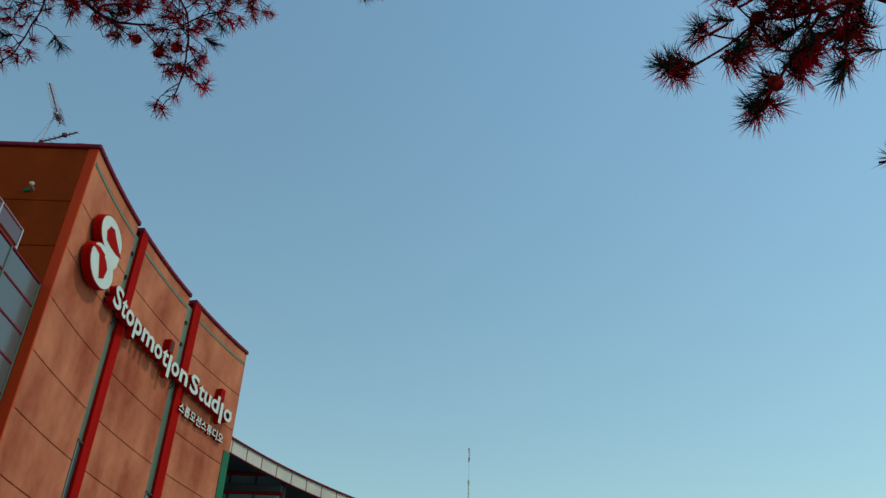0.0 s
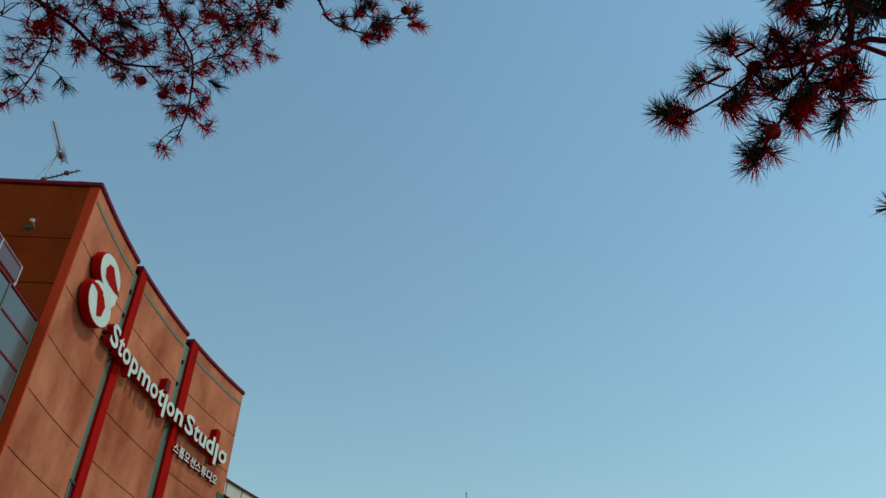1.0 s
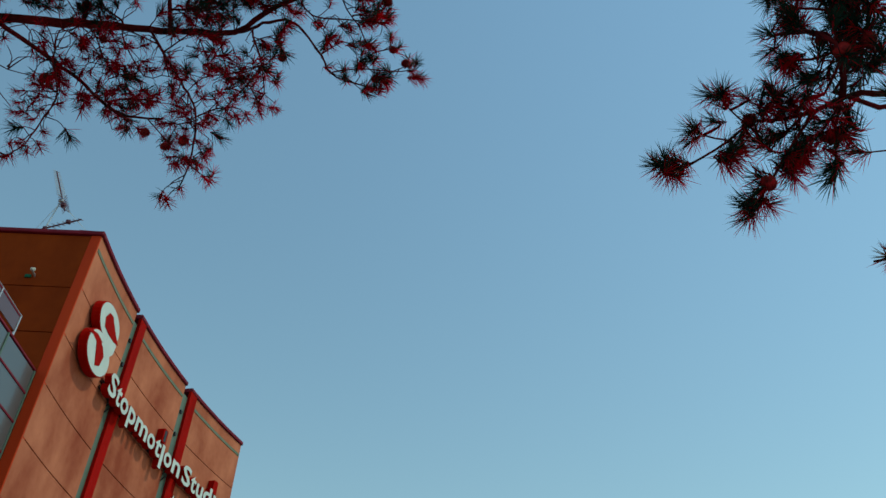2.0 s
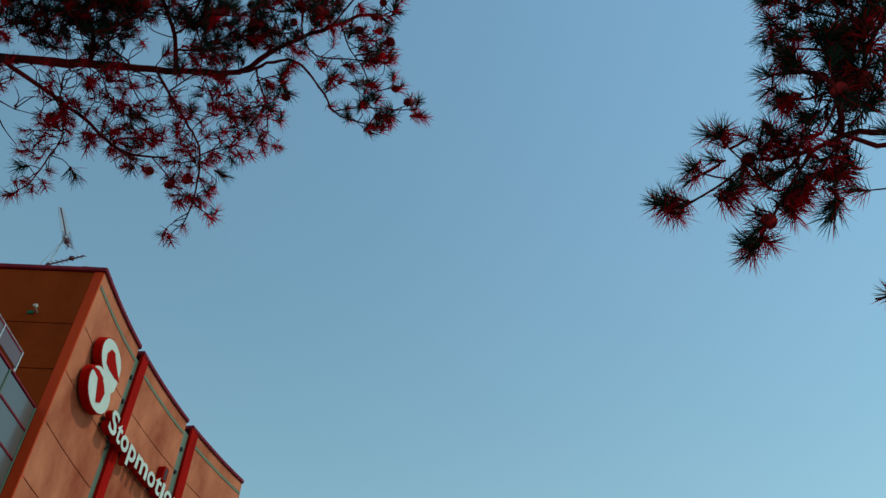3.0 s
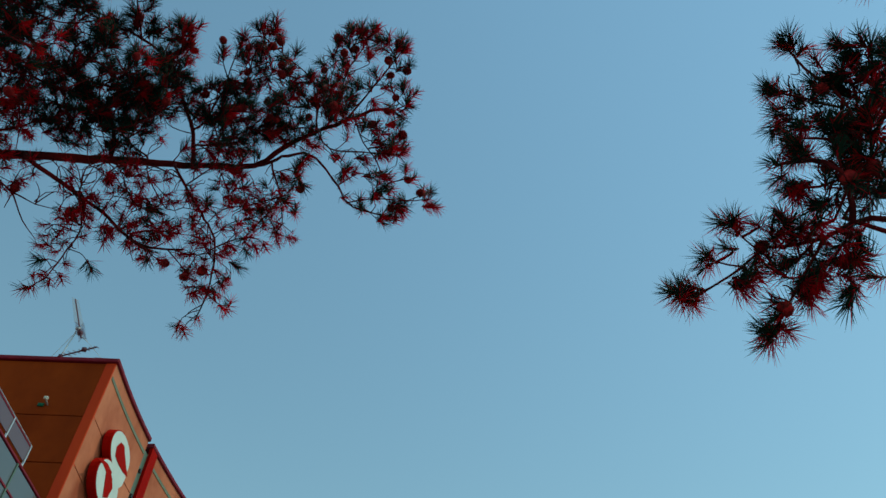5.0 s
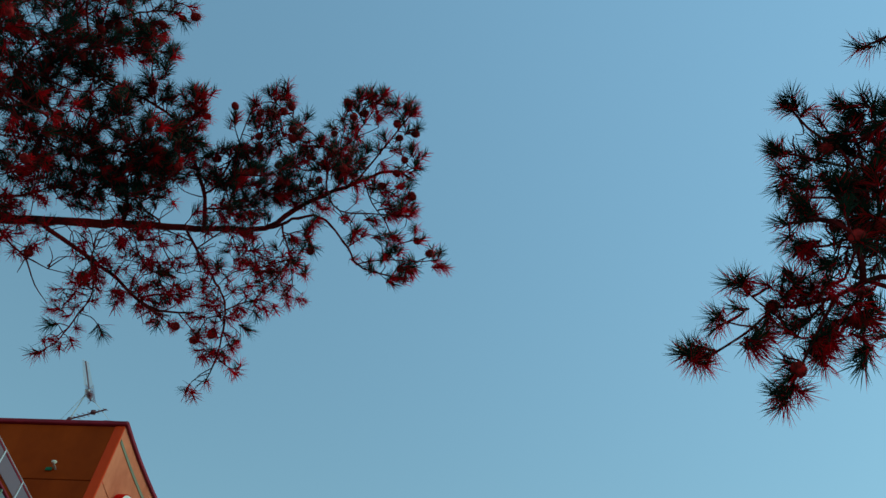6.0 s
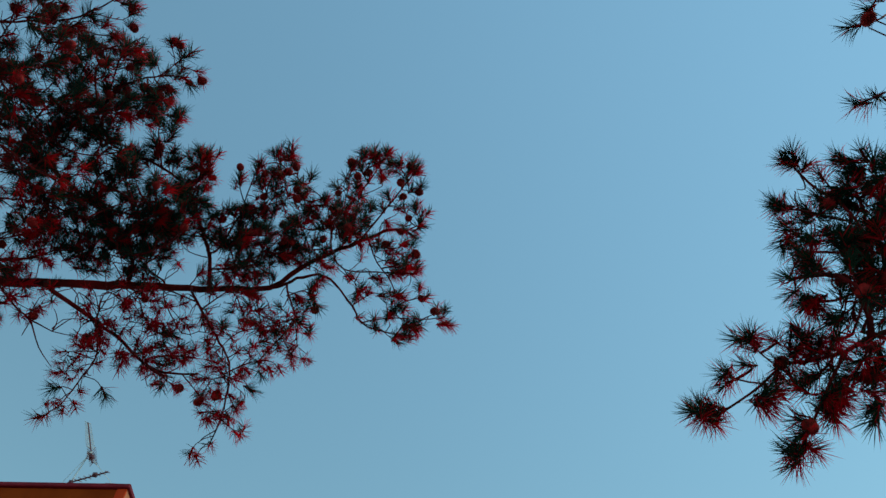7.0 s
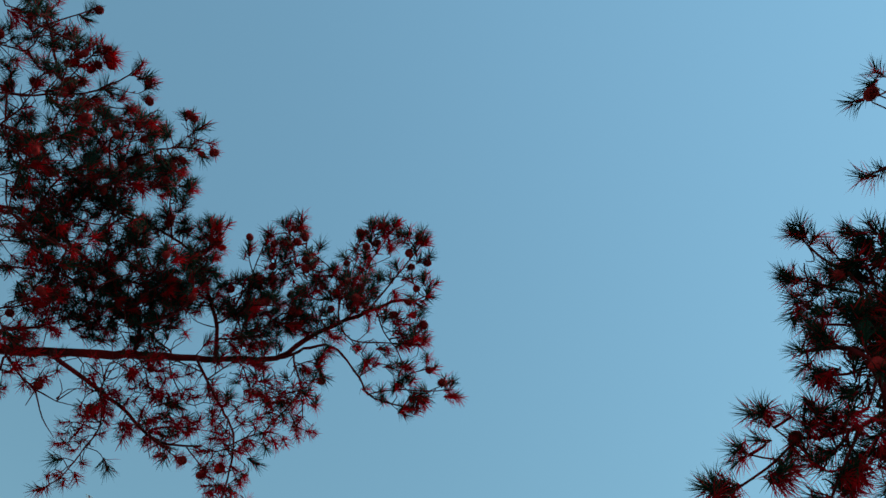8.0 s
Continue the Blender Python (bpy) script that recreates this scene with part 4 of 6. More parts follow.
bough(pine_left, [(-1.717, 2.611, 4.670), (-1.675, 2.672, 4.639), (-1.655, 2.747, 4.581), (-1.607, 2.755, 4.600)], 0.0028, 0.0014, 1, 0.07, 1, 0.08, 0.30)
bough(pine_left, [(-1.882, 2.441, 4.716), (-1.853, 2.512, 4.676), (-1.872, 2.547, 4.634)], 0.0028, 0.0014, 1, 0.07, 1, 0.08, 0.30)
bough(pine_left, [(-1.297, 2.748, 4.754), (-1.291, 2.810, 4.699), (-1.205, 2.886, 4.662), (-1.241, 2.919, 4.616)], 0.0028, 0.0014, 1, 0.07, 1, 0.08, 0.30)
bough(pine_left, [(-1.192, 2.550, 4.959), (-1.126, 2.515, 5.009), (-1.093, 2.610, 4.946), (-1.144, 2.669, 4.881)], 0.0028, 0.0014, 1, 0.07, 1, 0.08, 0.30)
bough(pine_left, [(-0.872, 2.536, 5.221), (-0.877, 2.429, 5.144), (-0.859, 2.526, 5.078), (-0.900, 2.568, 5.036)], 0.0028, 0.0014, 1, 0.07, 1, 0.08, 0.30)
bough(pine_left, [(-0.759, 2.484, 5.256), (-0.761, 2.441, 5.163), (-0.672, 2.509, 5.132), (-0.656, 2.569, 5.090)], 0.0028, 0.0014, 1, 0.07, 1, 0.08, 0.30)
bough(pine_left, [(-1.802, 2.289, 4.742), (-1.850, 2.253, 4.877), (-1.806, 2.196, 4.941), (-1.709, 2.230, 4.969)], 0.0028, 0.0014, 1, 0.07, 1, 0.08, 0.30)
bough(pine_left, [(-1.290, 2.465, 4.988), (-1.268, 2.376, 5.061), (-1.298, 2.275, 5.119), (-1.218, 2.239, 5.171)], 0.0028, 0.0014, 1, 0.07, 1, 0.08, 0.30)
bough(pine_left, [(-0.672, 2.509, 5.132), (-0.615, 2.453, 5.182), (-0.524, 2.555, 5.123), (-0.492, 2.673, 5.037)], 0.0028, 0.0014, 1, 0.07, 1, 0.08, 0.30)
bough(pine_left, [(-0.555, 2.392, 5.295), (-0.530, 2.260, 5.324), (-0.441, 2.214, 5.364), (-0.501, 2.133, 5.404)], 0.0028, 0.0014, 1, 0.07, 1, 0.08, 0.30)
bough(pine_left, [(-0.402, 2.134, 5.559), (-0.406, 2.129, 5.533), (-0.366, 2.088, 5.560), (-0.342, 2.078, 5.568)], 0.0030, 0.0020, 2, 0.04, 1, 0.12, 0.10)
bough(pine_left, [(-0.396, 2.119, 5.540), (-0.406, 2.108, 5.545), (-0.446, 2.052, 5.571), (-0.437, 2.012, 5.593)], 0.0030, 0.0020, 2, 0.04, 1, 0.12, 0.10)
bough(pine_left, [(-0.451, 2.407, 5.479), (-0.450, 2.357, 5.392), (-0.365, 2.282, 5.448), (-0.353, 2.243, 5.473)], 0.0030, 0.0020, 2, 0.04, 1, 0.12, 0.10)
bough(pine_left, [(-0.439, 2.347, 5.399), (-0.404, 2.372, 5.388), (-0.352, 2.348, 5.408), (-0.337, 2.322, 5.426)], 0.0030, 0.0020, 2, 0.04, 1, 0.12, 0.10)
bough(pine_left, [(-0.539, 2.516, 5.274), (-0.387, 2.519, 5.291), (-0.356, 2.525, 5.289)], 0.0030, 0.0020, 2, 0.04, 1, 0.12, 0.10)
bough(pine_left, [(-0.444, 2.428, 5.286), (-0.449, 2.459, 5.325), (-0.403, 2.473, 5.321), (-0.382, 2.462, 5.331)], 0.0030, 0.0020, 2, 0.04, 1, 0.12, 0.10)
bough(pine_left, [(-0.450, 2.748, 4.991), (-0.435, 2.813, 5.060), (-0.396, 2.828, 5.052), (-0.375, 2.820, 5.061)], 0.0030, 0.0020, 2, 0.04, 1, 0.12, 0.10)
bough(pine_left, [(-0.315, 2.686, 5.047), (-0.322, 2.748, 5.125), (-0.247, 2.727, 5.148), (-0.217, 2.718, 5.157)], 0.0030, 0.0020, 2, 0.04, 1, 0.12, 0.10)
bough(pine_left, [(-0.243, 2.726, 5.149), (-0.231, 2.746, 5.134), (-0.201, 2.770, 5.117), (-0.183, 2.770, 5.117)], 0.0030, 0.0020, 2, 0.04, 1, 0.12, 0.10)
bough(pine_left, [(-0.476, 2.670, 5.105), (-0.443, 2.738, 5.120), (-0.382, 2.776, 5.097), (-0.357, 2.793, 5.085)], 0.0030, 0.0020, 2, 0.04, 1, 0.12, 0.10)
bough(pine_left, [(-0.455, 2.713, 5.114), (-0.503, 2.735, 5.114), (-0.459, 2.695, 5.152), (-0.429, 2.687, 5.162)], 0.0030, 0.0020, 2, 0.04, 1, 0.12, 0.10)
bough(pine_left, [(-0.644, 2.206, 5.636), (-0.610, 2.097, 5.525), (-0.635, 2.009, 5.568), (-0.650, 1.981, 5.580)], 0.0030, 0.0020, 2, 0.04, 1, 0.12, 0.10)
bough(pine_left, [(-0.628, 2.031, 5.557), (-0.544, 2.020, 5.576), (-0.513, 1.995, 5.593), (-0.501, 1.973, 5.606)], 0.0030, 0.0020, 2, 0.04, 1, 0.12, 0.10)
bough(pine_left, [(-0.614, 2.111, 5.538), (-0.725, 2.116, 5.494), (-0.695, 2.051, 5.536), (-0.689, 2.033, 5.546)], 0.0030, 0.0020, 2, 0.04, 1, 0.12, 0.10)
bough(pine_left, [(-0.714, 2.368, 5.477), (-0.783, 2.269, 5.393), (-0.739, 2.247, 5.415), (-0.718, 2.223, 5.434)], 0.0030, 0.0020, 2, 0.04, 1, 0.12, 0.10)
bough(pine_left, [(-0.783, 2.269, 5.393), (-0.812, 2.293, 5.372), (-0.828, 2.213, 5.417), (-0.838, 2.186, 5.431)], 0.0030, 0.0020, 2, 0.04, 1, 0.12, 0.10)
bough(pine_left, [(-0.838, 2.186, 5.431), (-1.050, 2.006, 5.480), (-1.021, 1.969, 5.508), (-1.006, 1.951, 5.520)], 0.0030, 0.0020, 2, 0.04, 1, 0.12, 0.10)
bough(pine_left, [(-1.050, 2.006, 5.480), (-1.079, 2.016, 5.467), (-1.093, 1.961, 5.492), (-1.107, 1.932, 5.503)], 0.0030, 0.0020, 2, 0.04, 1, 0.12, 0.10)
bough(pine_left, [(-0.917, 2.118, 5.450), (-0.976, 2.159, 5.414), (-0.932, 2.177, 5.415), (-0.917, 2.210, 5.399)], 0.0030, 0.0020, 2, 0.04, 1, 0.12, 0.10)
bough(pine_left, [(-0.915, 2.595, 5.140), (-0.921, 2.616, 5.123), (-0.891, 2.631, 5.119), (-0.885, 2.651, 5.105)], 0.0030, 0.0020, 2, 0.04, 1, 0.12, 0.10)
bough(pine_left, [(-0.952, 2.652, 4.955), (-0.960, 2.716, 5.033), (-0.929, 2.747, 5.016), (-0.914, 2.758, 5.011)], 0.0030, 0.0020, 2, 0.04, 1, 0.12, 0.10)
bough(pine_left, [(-1.590, 2.137, 5.461), (-1.470, 2.020, 5.400), (-1.388, 1.922, 5.417), (-1.366, 1.899, 5.437)], 0.0030, 0.0020, 2, 0.04, 1, 0.12, 0.10)
bough(pine_left, [(-1.415, 1.957, 5.388), (-1.429, 1.968, 5.377), (-1.464, 1.911, 5.394), (-1.469, 1.883, 5.406)], 0.0030, 0.0020, 2, 0.04, 1, 0.12, 0.10)
bough(pine_left, [(-1.864, 2.441, 4.999), (-1.843, 2.452, 5.008), (-1.825, 2.377, 5.105), (-1.881, 2.256, 5.189), (-1.975, 2.149, 5.239), (-2.062, 2.040, 5.287)], 0.0120, 0.0060, 24, 0.18, 1, 0.08, 0.30)
bough(pine_left, [(-1.471, 2.543, 5.114), (-1.461, 2.540, 5.126), (-1.461, 2.433, 5.245), (-1.527, 2.288, 5.356), (-1.590, 2.137, 5.461), (-1.726, 2.022, 5.507), (-1.925, 1.919, 5.508), (-2.091, 1.806, 5.519)], 0.0120, 0.0050, 28, 0.17, 1, 0.08, 0.30)
bough(pine_left, [(-1.585, 2.151, 5.456), (-1.492, 2.086, 5.529), (-1.484, 1.991, 5.583)], 0.0040, 0.0030, 5, 0.09, 1, 0.08, 0.30)
bough(pine_left, [(-1.726, 2.022, 5.507), (-1.714, 2.007, 5.480), (-1.720, 1.816, 5.574), (-1.654, 1.688, 5.659)], 0.0050, 0.0030, 14, 0.10, 1, 0.25, 0.30)
bough(pine_left, [(-1.720, 1.816, 5.574), (-1.616, 1.791, 5.629)], 0.0030, 0.0020, 3, 0.08, 1, 0.08, 0.30)
bough(pine_left, [(-1.469, 2.415, 5.259), (-1.399, 2.374, 5.267), (-1.313, 2.265, 5.409), (-1.206, 2.258, 5.489), (-1.020, 2.244, 5.591)], 0.0060, 0.0030, 14, 0.11, 1, 0.30, 0.30)
bough(pine_left, [(-1.300, 2.264, 5.419), (-1.332, 2.299, 5.464), (-1.269, 2.145, 5.574), (-1.240, 2.094, 5.612)], 0.0040, 0.0030, 4, 0.09, 1, 0.30, 0.30)
bough(pine_left, [(-1.206, 2.258, 5.489), (-1.215, 2.275, 5.517), (-1.171, 2.144, 5.605), (-1.096, 2.047, 5.678)], 0.0050, 0.0030, 5, 0.09, 1, 0.40, 0.30)
bough(pine_left, [(-1.378, 2.347, 5.303), (-1.329, 2.386, 5.285), (-1.274, 2.318, 5.349), (-1.158, 2.334, 5.376)], 0.0050, 0.0030, 14, 0.12, 1, 0.08, 0.30)
bough(pine_left, [(-1.461, 2.473, 5.200), (-1.381, 2.477, 5.203), (-1.212, 2.479, 5.263), (-1.068, 2.423, 5.345)], 0.0060, 0.0030, 17, 0.13, 1, 0.08, 0.30)
bough(pine_left, [(-2.384, 2.264, 4.797), (-2.389, 2.188, 4.848), (-2.262, 2.218, 4.918), (-2.106, 2.217, 5.020)], 0.0080, 0.0040, 20, 0.16, 1, 0.08, 0.30)
bough(pine_left, [(-1.668, 2.492, 5.057), (-1.678, 2.467, 5.082), (-1.759, 2.377, 5.106), (-1.686, 2.270, 5.213), (-1.608, 2.235, 5.271)], 0.0060, 0.0030, 17, 0.14, 1, 0.08, 0.30)
bough(pine_left, [(-2.178, 2.170, 5.273), (-2.109, 2.130, 5.207), (-1.988, 1.979, 5.362), (-1.834, 1.985, 5.437)], 0.0050, 0.0030, 17, 0.14, 1, 0.08, 0.30)
bough(pine_left, [(-1.894, 1.183, 5.603), (-1.894, 1.174, 5.513), (-1.769, 1.229, 5.554), (-1.709, 1.194, 5.591)], 0.0030, 0.0020, 2, 0.06, 1, 0.80, 0.30)
bough(pine_left, [(-2.110, 1.235, 5.579), (-2.109, 1.221, 5.504), (-2.153, 1.070, 5.556), (-2.174, 0.911, 5.615), (-2.222, 0.781, 5.648), (-2.267, 0.626, 5.681)], 0.0080, 0.0040, 15, 0.11, 1, 0.40, 0.30)
bough(pine_left, [(-2.147, 1.089, 5.550), (-2.143, 1.079, 5.530), (-2.081, 1.041, 5.573), (-2.052, 0.919, 5.620)], 0.0040, 0.0020, 3, 0.08, 1, 0.50, 0.30)
bough(pine_left, [(-2.127, 1.166, 5.512), (-2.026, 1.076, 5.592), (-1.949, 1.020, 5.646)], 0.0050, 0.0030, 12, 0.09, 1, 0.40, 0.30)
bough(pine_left, [(-2.056, 1.235, 5.587), (-2.040, 1.246, 5.532), (-1.924, 1.305, 5.571), (-1.838, 1.332, 5.602)], 0.0040, 0.0030, 5, 0.08, 1, 0.40, 0.30)
bough(pine_left, [(-2.000, 1.053, 5.612), (-1.916, 1.051, 5.653)], 0.0040, 0.0030, 4, 0.08, 1, 0.40, 0.30)
bough(pine_left, [(-1.987, 1.877, 5.512), (-1.987, 1.847, 5.431), (-1.923, 1.622, 5.508), (-1.760, 1.542, 5.559), (-1.642, 1.523, 5.559), (-1.509, 1.528, 5.553)], 0.0100, 0.0030, 15, 0.10, 1, 0.30, 0.30)
bough(pine_left, [(-1.625, 1.524, 5.558), (-1.632, 1.505, 5.513), (-1.559, 1.461, 5.559), (-1.570, 1.355, 5.595)], 0.0030, 0.0020, 1, 0.05, 1, 0.90, 0.30)
bough(pine_left, [(-1.559, 1.461, 5.559), (-1.478, 1.418, 5.607)], 0.0030, 0.0020, 1, 0.05, 1, 0.90, 0.30)
bough(pine_left, [(-1.559, 1.461, 5.559), (-1.473, 1.500, 5.578), (-1.439, 1.513, 5.585)], 0.0030, 0.0020, 1, 0.05, 1, 0.50, 0.30)
bough(pine_left, [(-1.624, 1.506, 5.516), (-1.637, 1.445, 5.534), (-1.653, 1.416, 5.538)], 0.0030, 0.0020, 1, 0.05, 1, 0.90, 0.30)
bough(pine_left, [(-1.923, 1.622, 5.508), (-1.943, 1.640, 5.550), (-1.871, 1.460, 5.657), (-1.779, 1.460, 5.698)], 0.0060, 0.0030, 17, 0.11, 1, 0.08, 0.30)
bough(pine_left, [(-2.334, 1.788, 5.297), (-2.320, 1.771, 5.277), (-2.224, 1.637, 5.399), (-2.103, 1.582, 5.491), (-2.023, 1.462, 5.582)], 0.0080, 0.0040, 26, 0.15, 1, 0.08, 0.30)
bough(pine_left, [(-2.284, 1.810, 5.305), (-2.275, 1.808, 5.287), (-2.108, 1.715, 5.430), (-1.907, 1.701, 5.541), (-1.749, 1.701, 5.614)], 0.0080, 0.0040, 23, 0.14, 1, 0.08, 0.30)
bough(pine_right, [(0.802, 1.440, 3.313), (0.740, 1.472, 3.266), (0.675, 1.494, 3.225), (0.608, 1.512, 3.186)], 0.0040, 0.0030, 0, 0.08, 1, 0.03, 0.12)
bough(pine_right, [(0.666, 1.496, 3.220), (0.665, 1.472, 3.202), (0.624, 1.498, 3.193), (0.576, 1.516, 3.193)], 0.0030, 0.0020, 0, 0.08, 1, 0.03, 0.12)
bough(pine_right, [(0.644, 1.505, 3.208), (0.603, 1.510, 3.219)], 0.0020, 0.0020, 0, 0.16, 1, 0.03, 0.12)
bough(pine_right, [(0.732, 1.475, 3.261), (0.732, 1.461, 3.256), (0.674, 1.465, 3.277), (0.651, 1.457, 3.292)], 0.0030, 0.0020, 0, 0.07, 1, 0.03, 0.12)
bough(pine_right, [(0.786, 1.448, 3.301), (0.778, 1.434, 3.301), (0.743, 1.420, 3.330), (0.721, 1.399, 3.356)], 0.0030, 0.0020, 1, 0.04, 1, 0.03, 0.12)
bough(pine_right, [(0.744, 1.465, 3.261), (0.743, 1.492, 3.236)], 0.0030, 0.0020, 1, 0.03, 1, 0.90, 0.12)
bough(pine_right, [(0.785, 1.437, 3.296), (0.777, 1.466, 3.274)], 0.0030, 0.0020, 0, 0.05, 1, 0.03, 0.12)
bough(pine_right, [(0.826, 1.439, 3.317), (0.831, 1.433, 3.306), (0.819, 1.408, 3.334)], 0.0030, 0.0020, 1, 0.06, 1, 0.03, 0.12)
bough(pine_right, [(0.885, 1.436, 3.326), (0.883, 1.411, 3.299), (0.858, 1.392, 3.328), (0.864, 1.368, 3.345)], 0.0040, 0.0030, 3, 0.06, 1, 0.03, 0.12)
bough(pine_right, [(0.883, 1.411, 3.299), (0.920, 1.392, 3.295), (0.882, 1.442, 3.272), (0.856, 1.465, 3.264)], 0.0050, 0.0030, 3, 0.07, 1, 0.02, 0.60)
bough(pine_right, [(0.920, 1.392, 3.295), (0.939, 1.384, 3.292), (0.883, 1.449, 3.216), (0.841, 1.488, 3.152), (0.791, 1.530, 3.083)], 0.0060, 0.0030, 3, 0.06, 1, 0.00, 0.12)
bough(pine_right, [(0.843, 1.492, 3.156), (0.812, 1.501, 3.164)], 0.0030, 0.0020, 1, 0.05, 1, 0.03, 0.12)
bough(pine_right, [(0.829, 1.491, 3.134), (0.827, 1.499, 3.127)], 0.0030, 0.0020, 1, 0.02, 0, 1.00, 0.12)
bough(pine_right, [(0.862, 1.469, 3.184), (0.864, 1.481, 3.186), (0.877, 1.472, 3.187)], 0.0030, 0.0030, 2, 0.05, 1, 0.03, 0.12)
bough(pine_right, [(0.899, 1.439, 3.237), (0.916, 1.460, 3.207)], 0.0040, 0.0030, 2, 0.06, 1, 0.03, 0.12)
bough(pine_right, [(1.016, 1.416, 3.371), (1.020, 1.368, 3.330), (0.992, 1.398, 3.249), (0.979, 1.435, 3.147)], 0.0050, 0.0020, 2, 0.06, 1, 0.03, 0.12)
bough(pine_right, [(0.992, 1.398, 3.249), (1.013, 1.404, 3.230)], 0.0030, 0.0020, 1, 0.04, 1, 0.03, 0.12)
bough(pine_right, [(1.006, 1.383, 3.289), (0.996, 1.353, 3.285), (0.968, 1.406, 3.256), (0.956, 1.426, 3.246)], 0.0040, 0.0020, 2, 0.06, 1, 0.03, 0.12)
bough(pine_right, [(1.021, 1.364, 3.333), (1.011, 1.300, 3.407), (0.963, 1.266, 3.475), (0.865, 1.303, 3.512), (0.850, 1.312, 3.529)], 0.0100, 0.0030, 6, 0.07, 1, 0.03, 0.12)
bough(pine_right, [(0.993, 1.287, 3.433), (1.013, 1.305, 3.453), (0.960, 1.338, 3.457), (0.907, 1.354, 3.471)], 0.0050, 0.0030, 5, 0.06, 1, 0.03, 0.80)
bough(pine_right, [(0.950, 1.270, 3.480), (0.960, 1.288, 3.494), (0.920, 1.273, 3.524), (0.900, 1.265, 3.539)], 0.0040, 0.0030, 5, 0.07, 1, 0.03, 0.12)
bough(pine_right, [(1.011, 1.300, 3.407), (1.005, 1.293, 3.398), (0.978, 1.371, 3.352), (0.940, 1.388, 3.359)], 0.0050, 0.0030, 4, 0.08, 1, 0.03, 0.60)
bough(pine_right, [(1.020, 1.191, 3.786), (1.066, 1.224, 3.805), (1.016, 1.165, 3.861)], 0.0040, 0.0030, 1, 0.04, 1, 0.50, 0.12)
bough(pine_right, [(1.056, 1.223, 3.810), (1.048, 1.218, 3.817)], 0.0030, 0.0030, 1, 0.02, 0, 1.00, 0.12)
bough(pine_right, [(1.058, 1.214, 3.696), (1.074, 1.249, 3.723), (0.989, 1.246, 3.765), (0.904, 1.249, 3.801)], 0.0050, 0.0030, 6, 0.07, 1, 0.03, 0.12)
bough(pine_right, [(1.071, 1.229, 3.661), (1.055, 1.252, 3.666), (0.973, 1.277, 3.690), (0.901, 1.279, 3.721)], 0.0050, 0.0030, 6, 0.07, 1, 0.03, 0.12)
bough(pine_right, [(1.087, 1.275, 3.573), (1.063, 1.273, 3.583), (0.983, 1.286, 3.615), (0.911, 1.303, 3.638)], 0.0050, 0.0030, 7, 0.07, 1, 0.03, 0.12)
bough(pine_right, [(1.083, 1.244, 3.626), (1.123, 1.292, 3.669), (1.098, 1.186, 3.748), (1.069, 1.157, 3.779)], 0.0060, 0.0030, 9, 0.08, 1, 0.03, 0.80)
bough(pine_right, [(1.117, 1.265, 3.689), (1.156, 1.286, 3.721), (1.170, 1.169, 3.783), (1.117, 1.086, 3.855)], 0.0060, 0.0030, 9, 0.08, 1, 0.03, 0.80)
bough(pine_right, [(1.156, 1.286, 3.721), (1.178, 1.335, 3.676), (1.211, 1.187, 3.750), (1.185, 1.093, 3.816)], 0.0080, 0.0030, 10, 0.10, 1, 0.03, 0.80)
bough(pine_right, [(1.081, 1.333, 3.486), (1.096, 1.354, 3.506), (1.114, 1.285, 3.546), (1.099, 1.198, 3.612)], 0.0080, 0.0030, 10, 0.10, 1, 0.03, 0.80)
bough(pine_right, [(1.084, 1.350, 3.450), (1.118, 1.327, 3.445), (1.106, 1.293, 3.477), (1.043, 1.298, 3.509)], 0.0060, 0.0030, 8, 0.09, 1, 0.03, 0.80)
bough(pine_right, [(1.096, 1.354, 3.506), (1.096, 1.367, 3.497), (1.037, 1.306, 3.574), (1.022, 1.243, 3.623)], 0.0060, 0.0030, 9, 0.09, 1, 0.03, 0.80)
bough(pine_right, [(1.120, 0.924, 3.869), (1.121, 0.888, 3.825), (1.078, 0.917, 3.833), (1.060, 0.930, 3.836)], 0.0040, 0.0020, 0, 0.16, 1, 0.03, 0.12)
bough(pine_right, [(1.145, 0.723, 3.991), (1.107, 0.726, 3.952), (1.085, 0.708, 3.968), (1.067, 0.700, 3.979)], 0.0030, 0.0020, 0, 0.05, 0, 0.03, 0.12)
bough(pine_right, [(1.085, 0.706, 3.969), (1.068, 0.699, 3.979)], 0.0020, 0.0020, 1, 0.01, 0, 1.00, 0.12)
bough(pine_right, [(0.608, 1.512, 3.186), (0.602, 1.499, 3.172), (0.571, 1.502, 3.181), (0.548, 1.502, 3.188)], 0.0030, 0.0020, 3, 0.03, 1, 0.00, 0.15)
bough(pine_right, [(0.791, 1.530, 3.083), (0.784, 1.516, 3.071), (0.766, 1.524, 3.072)], 0.0030, 0.0020, 2, 0.03, 1, 0.00, 0.10)
bough(pine_right, [(0.743, 1.492, 3.236), (0.737, 1.479, 3.222), (0.746, 1.482, 3.215)], 0.0030, 0.0020, 1, 0.03, 1, 0.00, 0.10)
bough(pine_right, [(0.648, 1.451, 3.285), (0.640, 1.457, 3.283)], 0.0030, 0.0020, 1, 0.03, 1, 0.00, 0.10)
bough(pine_right, [(0.721, 1.399, 3.356), (0.715, 1.387, 3.342), (0.710, 1.383, 3.348)], 0.0030, 0.0020, 1, 0.03, 1, 0.00, 0.10)
bough(pine_right, [(0.975, 1.429, 3.140), (0.969, 1.435, 3.138)], 0.0030, 0.0020, 1, 0.03, 1, 0.00, 0.10)
